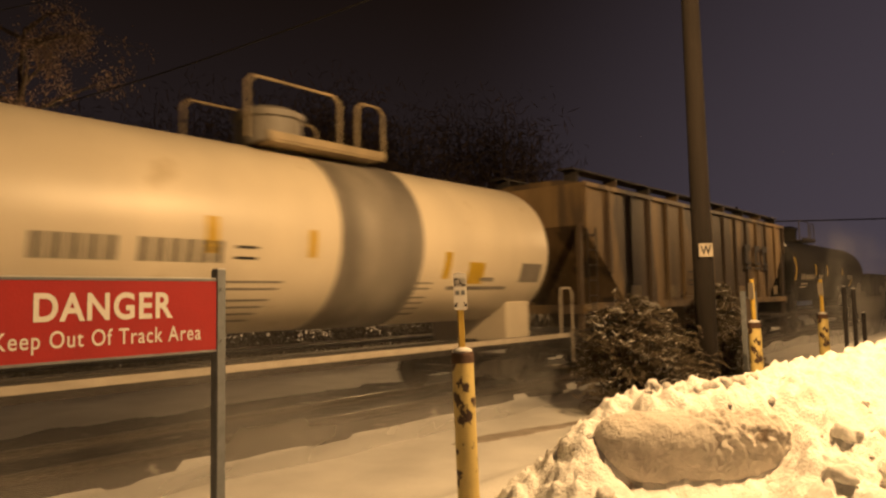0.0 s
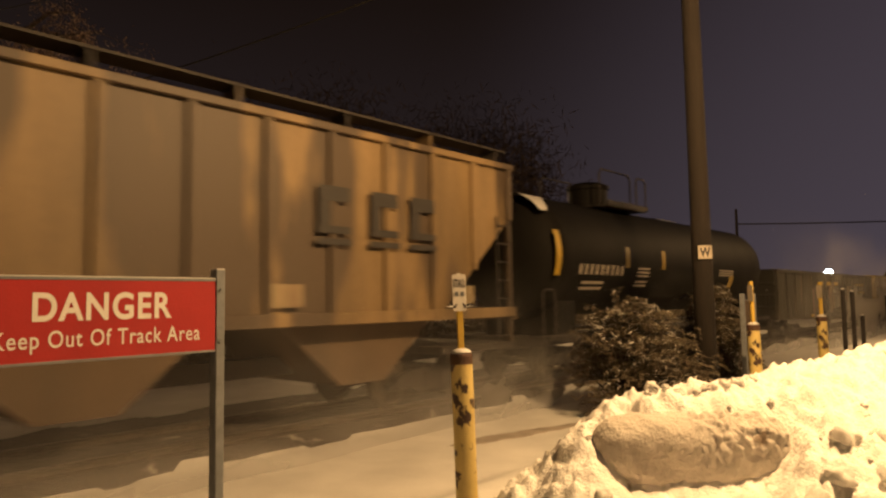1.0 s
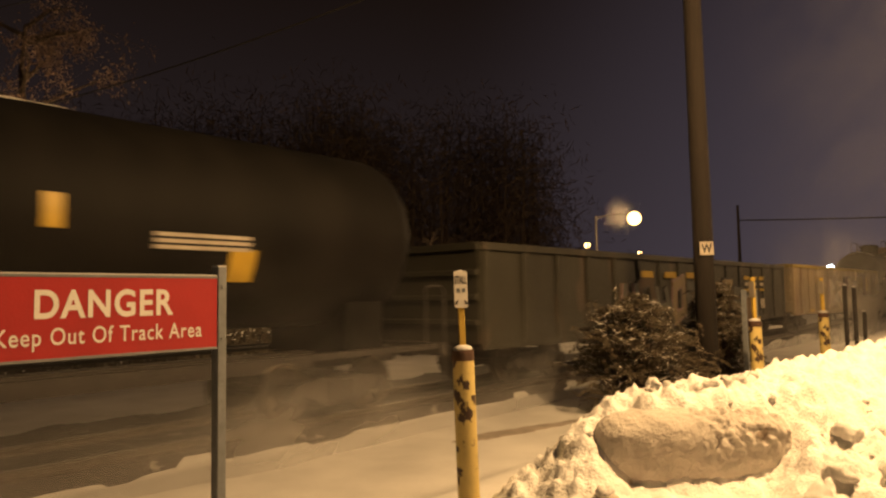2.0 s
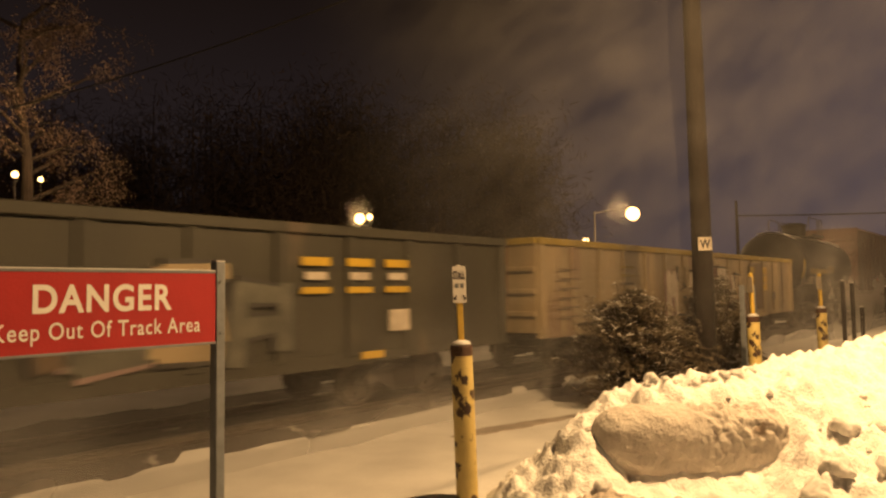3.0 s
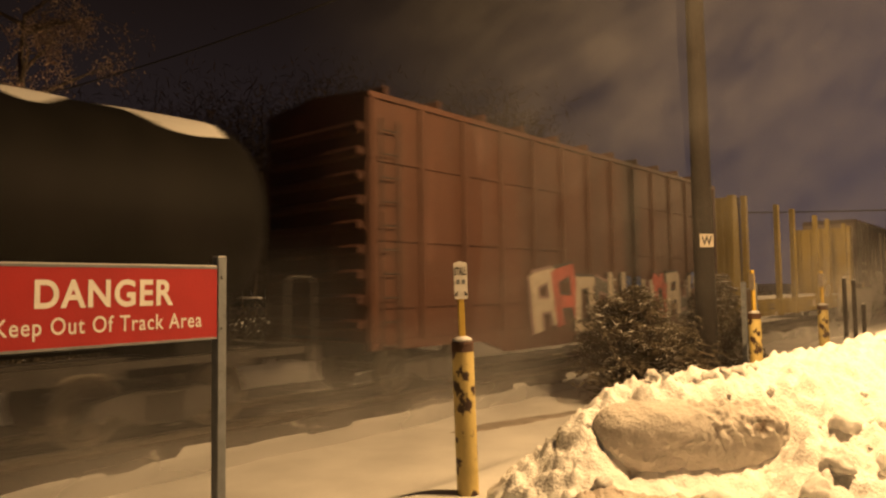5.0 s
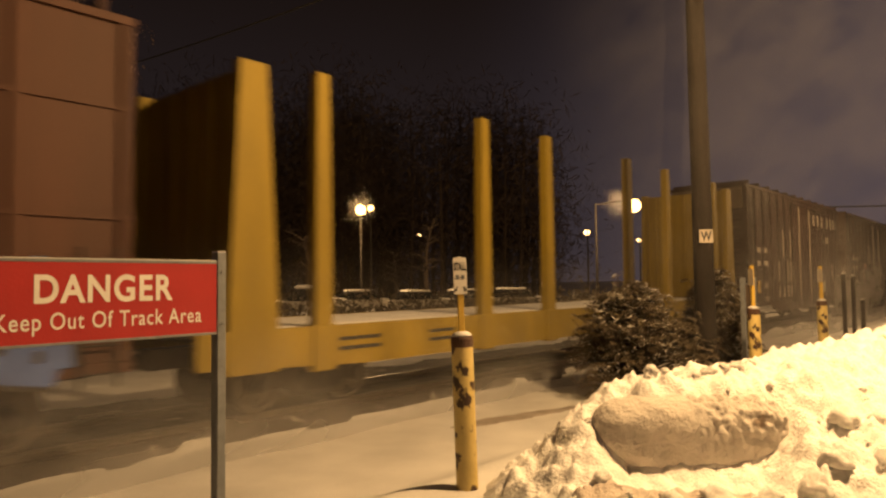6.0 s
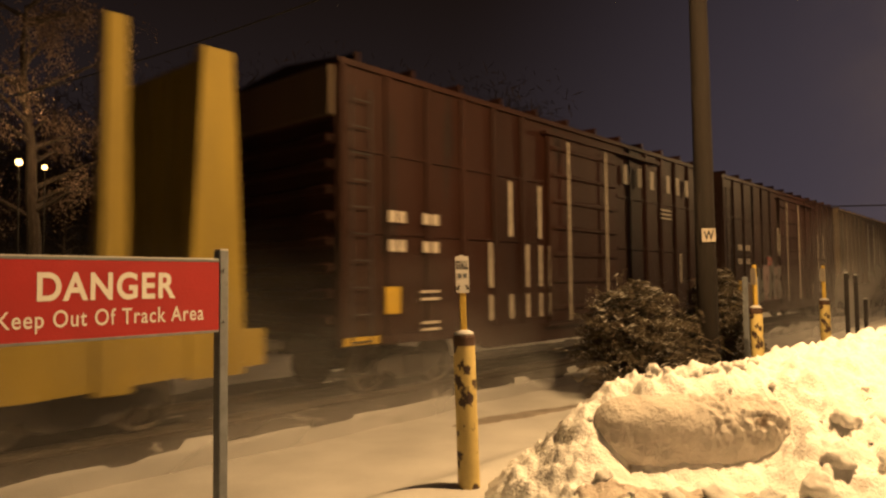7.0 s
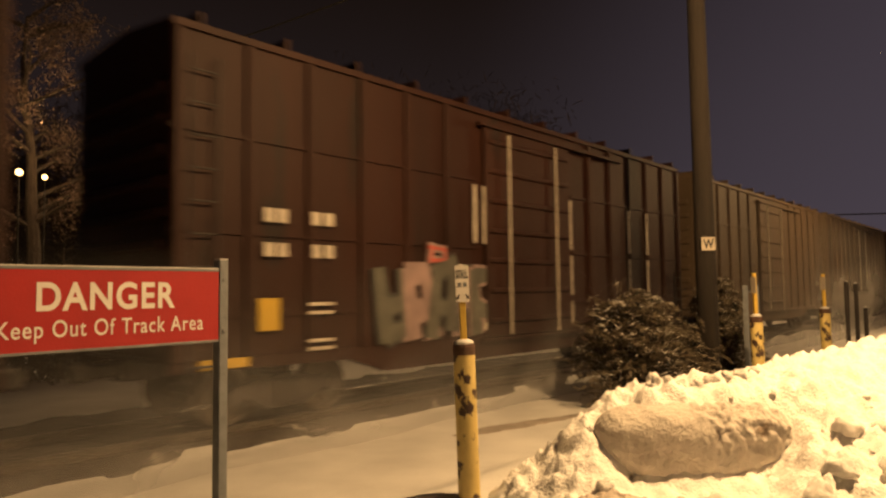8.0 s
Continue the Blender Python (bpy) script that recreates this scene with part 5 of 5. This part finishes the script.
def drifts(u, v, k, stretch, seed):
    """Cloudy, streaked thickness, about 1 on the whole."""
    p = Vector((u / stretch, v, seed))
    return max(0.0, 1.0 + 0.75 * noise.noise(p * k) + 0.5 * noise.noise(p * k * 2.3) + 0.35 * noise.noise(p * k * 5.1))


POWDER_SPEED = 5.0
powder = []
for n, across in enumerate((7.85,)):
    def powder_at(u, v, across=across, n=n):
        p = ALONG * u + ACROSS * (across + 0.16 * noise.noise(Vector((u * 0.7, v, n))))
        return (p.x, p.y, v)

    def powder_thick(u, v, n=n):
        puff = 0.75 + 0.6 * noise.noise(Vector((u * 0.28, n, 4)))
        return max(0.0, puff) * math.exp(-max(0.0, v) / (0.75 + 0.35 * noise.noise(Vector((u * 0.4, 2, n))))) * drifts(u, v, 0.9, 2.2, n) * smooth(2.9, 2.0, v)

    powder.append(veil("powder_snow", list(np.arange(-12, 95, 0.30)), list(np.arange(-0.35, 3.0, 0.13)), powder_at, powder_thick, "powder snow whirled up along the passing train", POWDER))
gust = []
for n, depth in enumerate((-1.4, 0.6)):
    def gust_at(u, v, depth=depth, n=n):
        return (u, depth + 0.10 * u + 0.55 * noise.noise(Vector((u * 0.3, v * 0.3, 9 + n))), v)

    def gust_thick(u, v, n=n):
        c, d = 0.8 * u + 0.6 * v, -0.6 * u + 0.8 * v
        return (0.07 + 0.62 * smooth(-1.0, 6.5, u + 0.35 * v)) * smooth(-12.8, -7.0, u) * smooth(9.0, 6.5, u) * smooth(-6.6, -5.0, v) * smooth(7.5, 5.5, v) * drifts(c, d, 1.2, 1.9, n * 3 + 1)

    gust.append(veil("snow_gust", list(np.arange(-13, 9.2, 0.2)), list(np.arange(-6.6, 7.7, 0.2)), gust_at, gust_thick, "gust of fine snow blowing past the lamp", MIST))


def haze_at(u, v):
    p = ALONG * u + ACROSS * (6.6 + 0.6 * noise.noise(Vector((u * 0.2, v * 0.3, 5))))
    return (p.x, p.y, v)


haze = veil("drifting_snow", list(np.arange(10, 70, 0.4)), list(np.arange(-0.35, 7.5, 0.3)), haze_at, lambda u, v: 0.7 * smooth(20, 36, u) * smooth(70, 55, u) * smooth(5.2, 1.2, v) * drifts(u, v, 0.5, 2.0, 8), "fine snow drifting in the lamp light", DRIFT)
nr = np.random.RandomState(5)
# Flake clusters added round the two lamps imitate their glow halos.
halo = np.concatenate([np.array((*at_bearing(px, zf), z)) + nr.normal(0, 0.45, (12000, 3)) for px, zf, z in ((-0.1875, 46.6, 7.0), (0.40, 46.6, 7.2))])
glow_flakes = flakes("lamp_halo_snow", halo, 0.010, 12, "fine snow added round the lot lamps as their glow", SPARKLE)
M3 = 700
falling = flakes("falling_snow", np.stack([nr.uniform(-25, 40, M3), nr.uniform(15, 45, M3), nr.uniform(0, 26, M3)], 1), 0.010, 8, "sparse snowflakes falling through the night air", FLAKE)


# ---- everything that moves ----


def motions():
    for car, c in CARS:
        walk(car, [(t, trackside(c - SPEED * t, AXIS, 0.02)) for t in (0, 2, 4, 6, 8)])
    turn = math.degrees(SPEED / FPS / 0.45)
    for wheel, dx in WHEELS:
        walk(wheel, [(k / FPS, pose(dx, 0, 0.45, 0, -(turn * k) % 360, 0)) for k in range(0, int(8 * FPS) + 1)])
    for curtain in powder:
        walk(curtain, [(t, Matrix.Translation(ALONG * (-POWDER_SPEED * t))) for t in (0, 4, 8)])
    for curtain in gust:
        walk(curtain, [(t, Matrix.Translation(Vector((x, y, 6.0)))) for t, x, y in ((0, 36, 20), (1.5, 24, 17), (3, 10, 14.4), (4, 8.6, 13.8), (5, 9.6, 14.0), (6, 14.5, 15.5), (8, 27, 19))])
    walk(haze, [(t, Matrix.Translation(ALONG * (-0.5 * t))) for t in (0, 4, 8)])
    walk(falling, [(t, Matrix.Translation(Vector((-2.2 * t, -0.6 * t, -1.4 * t)))) for t in (0, 4, 8)])


motions()
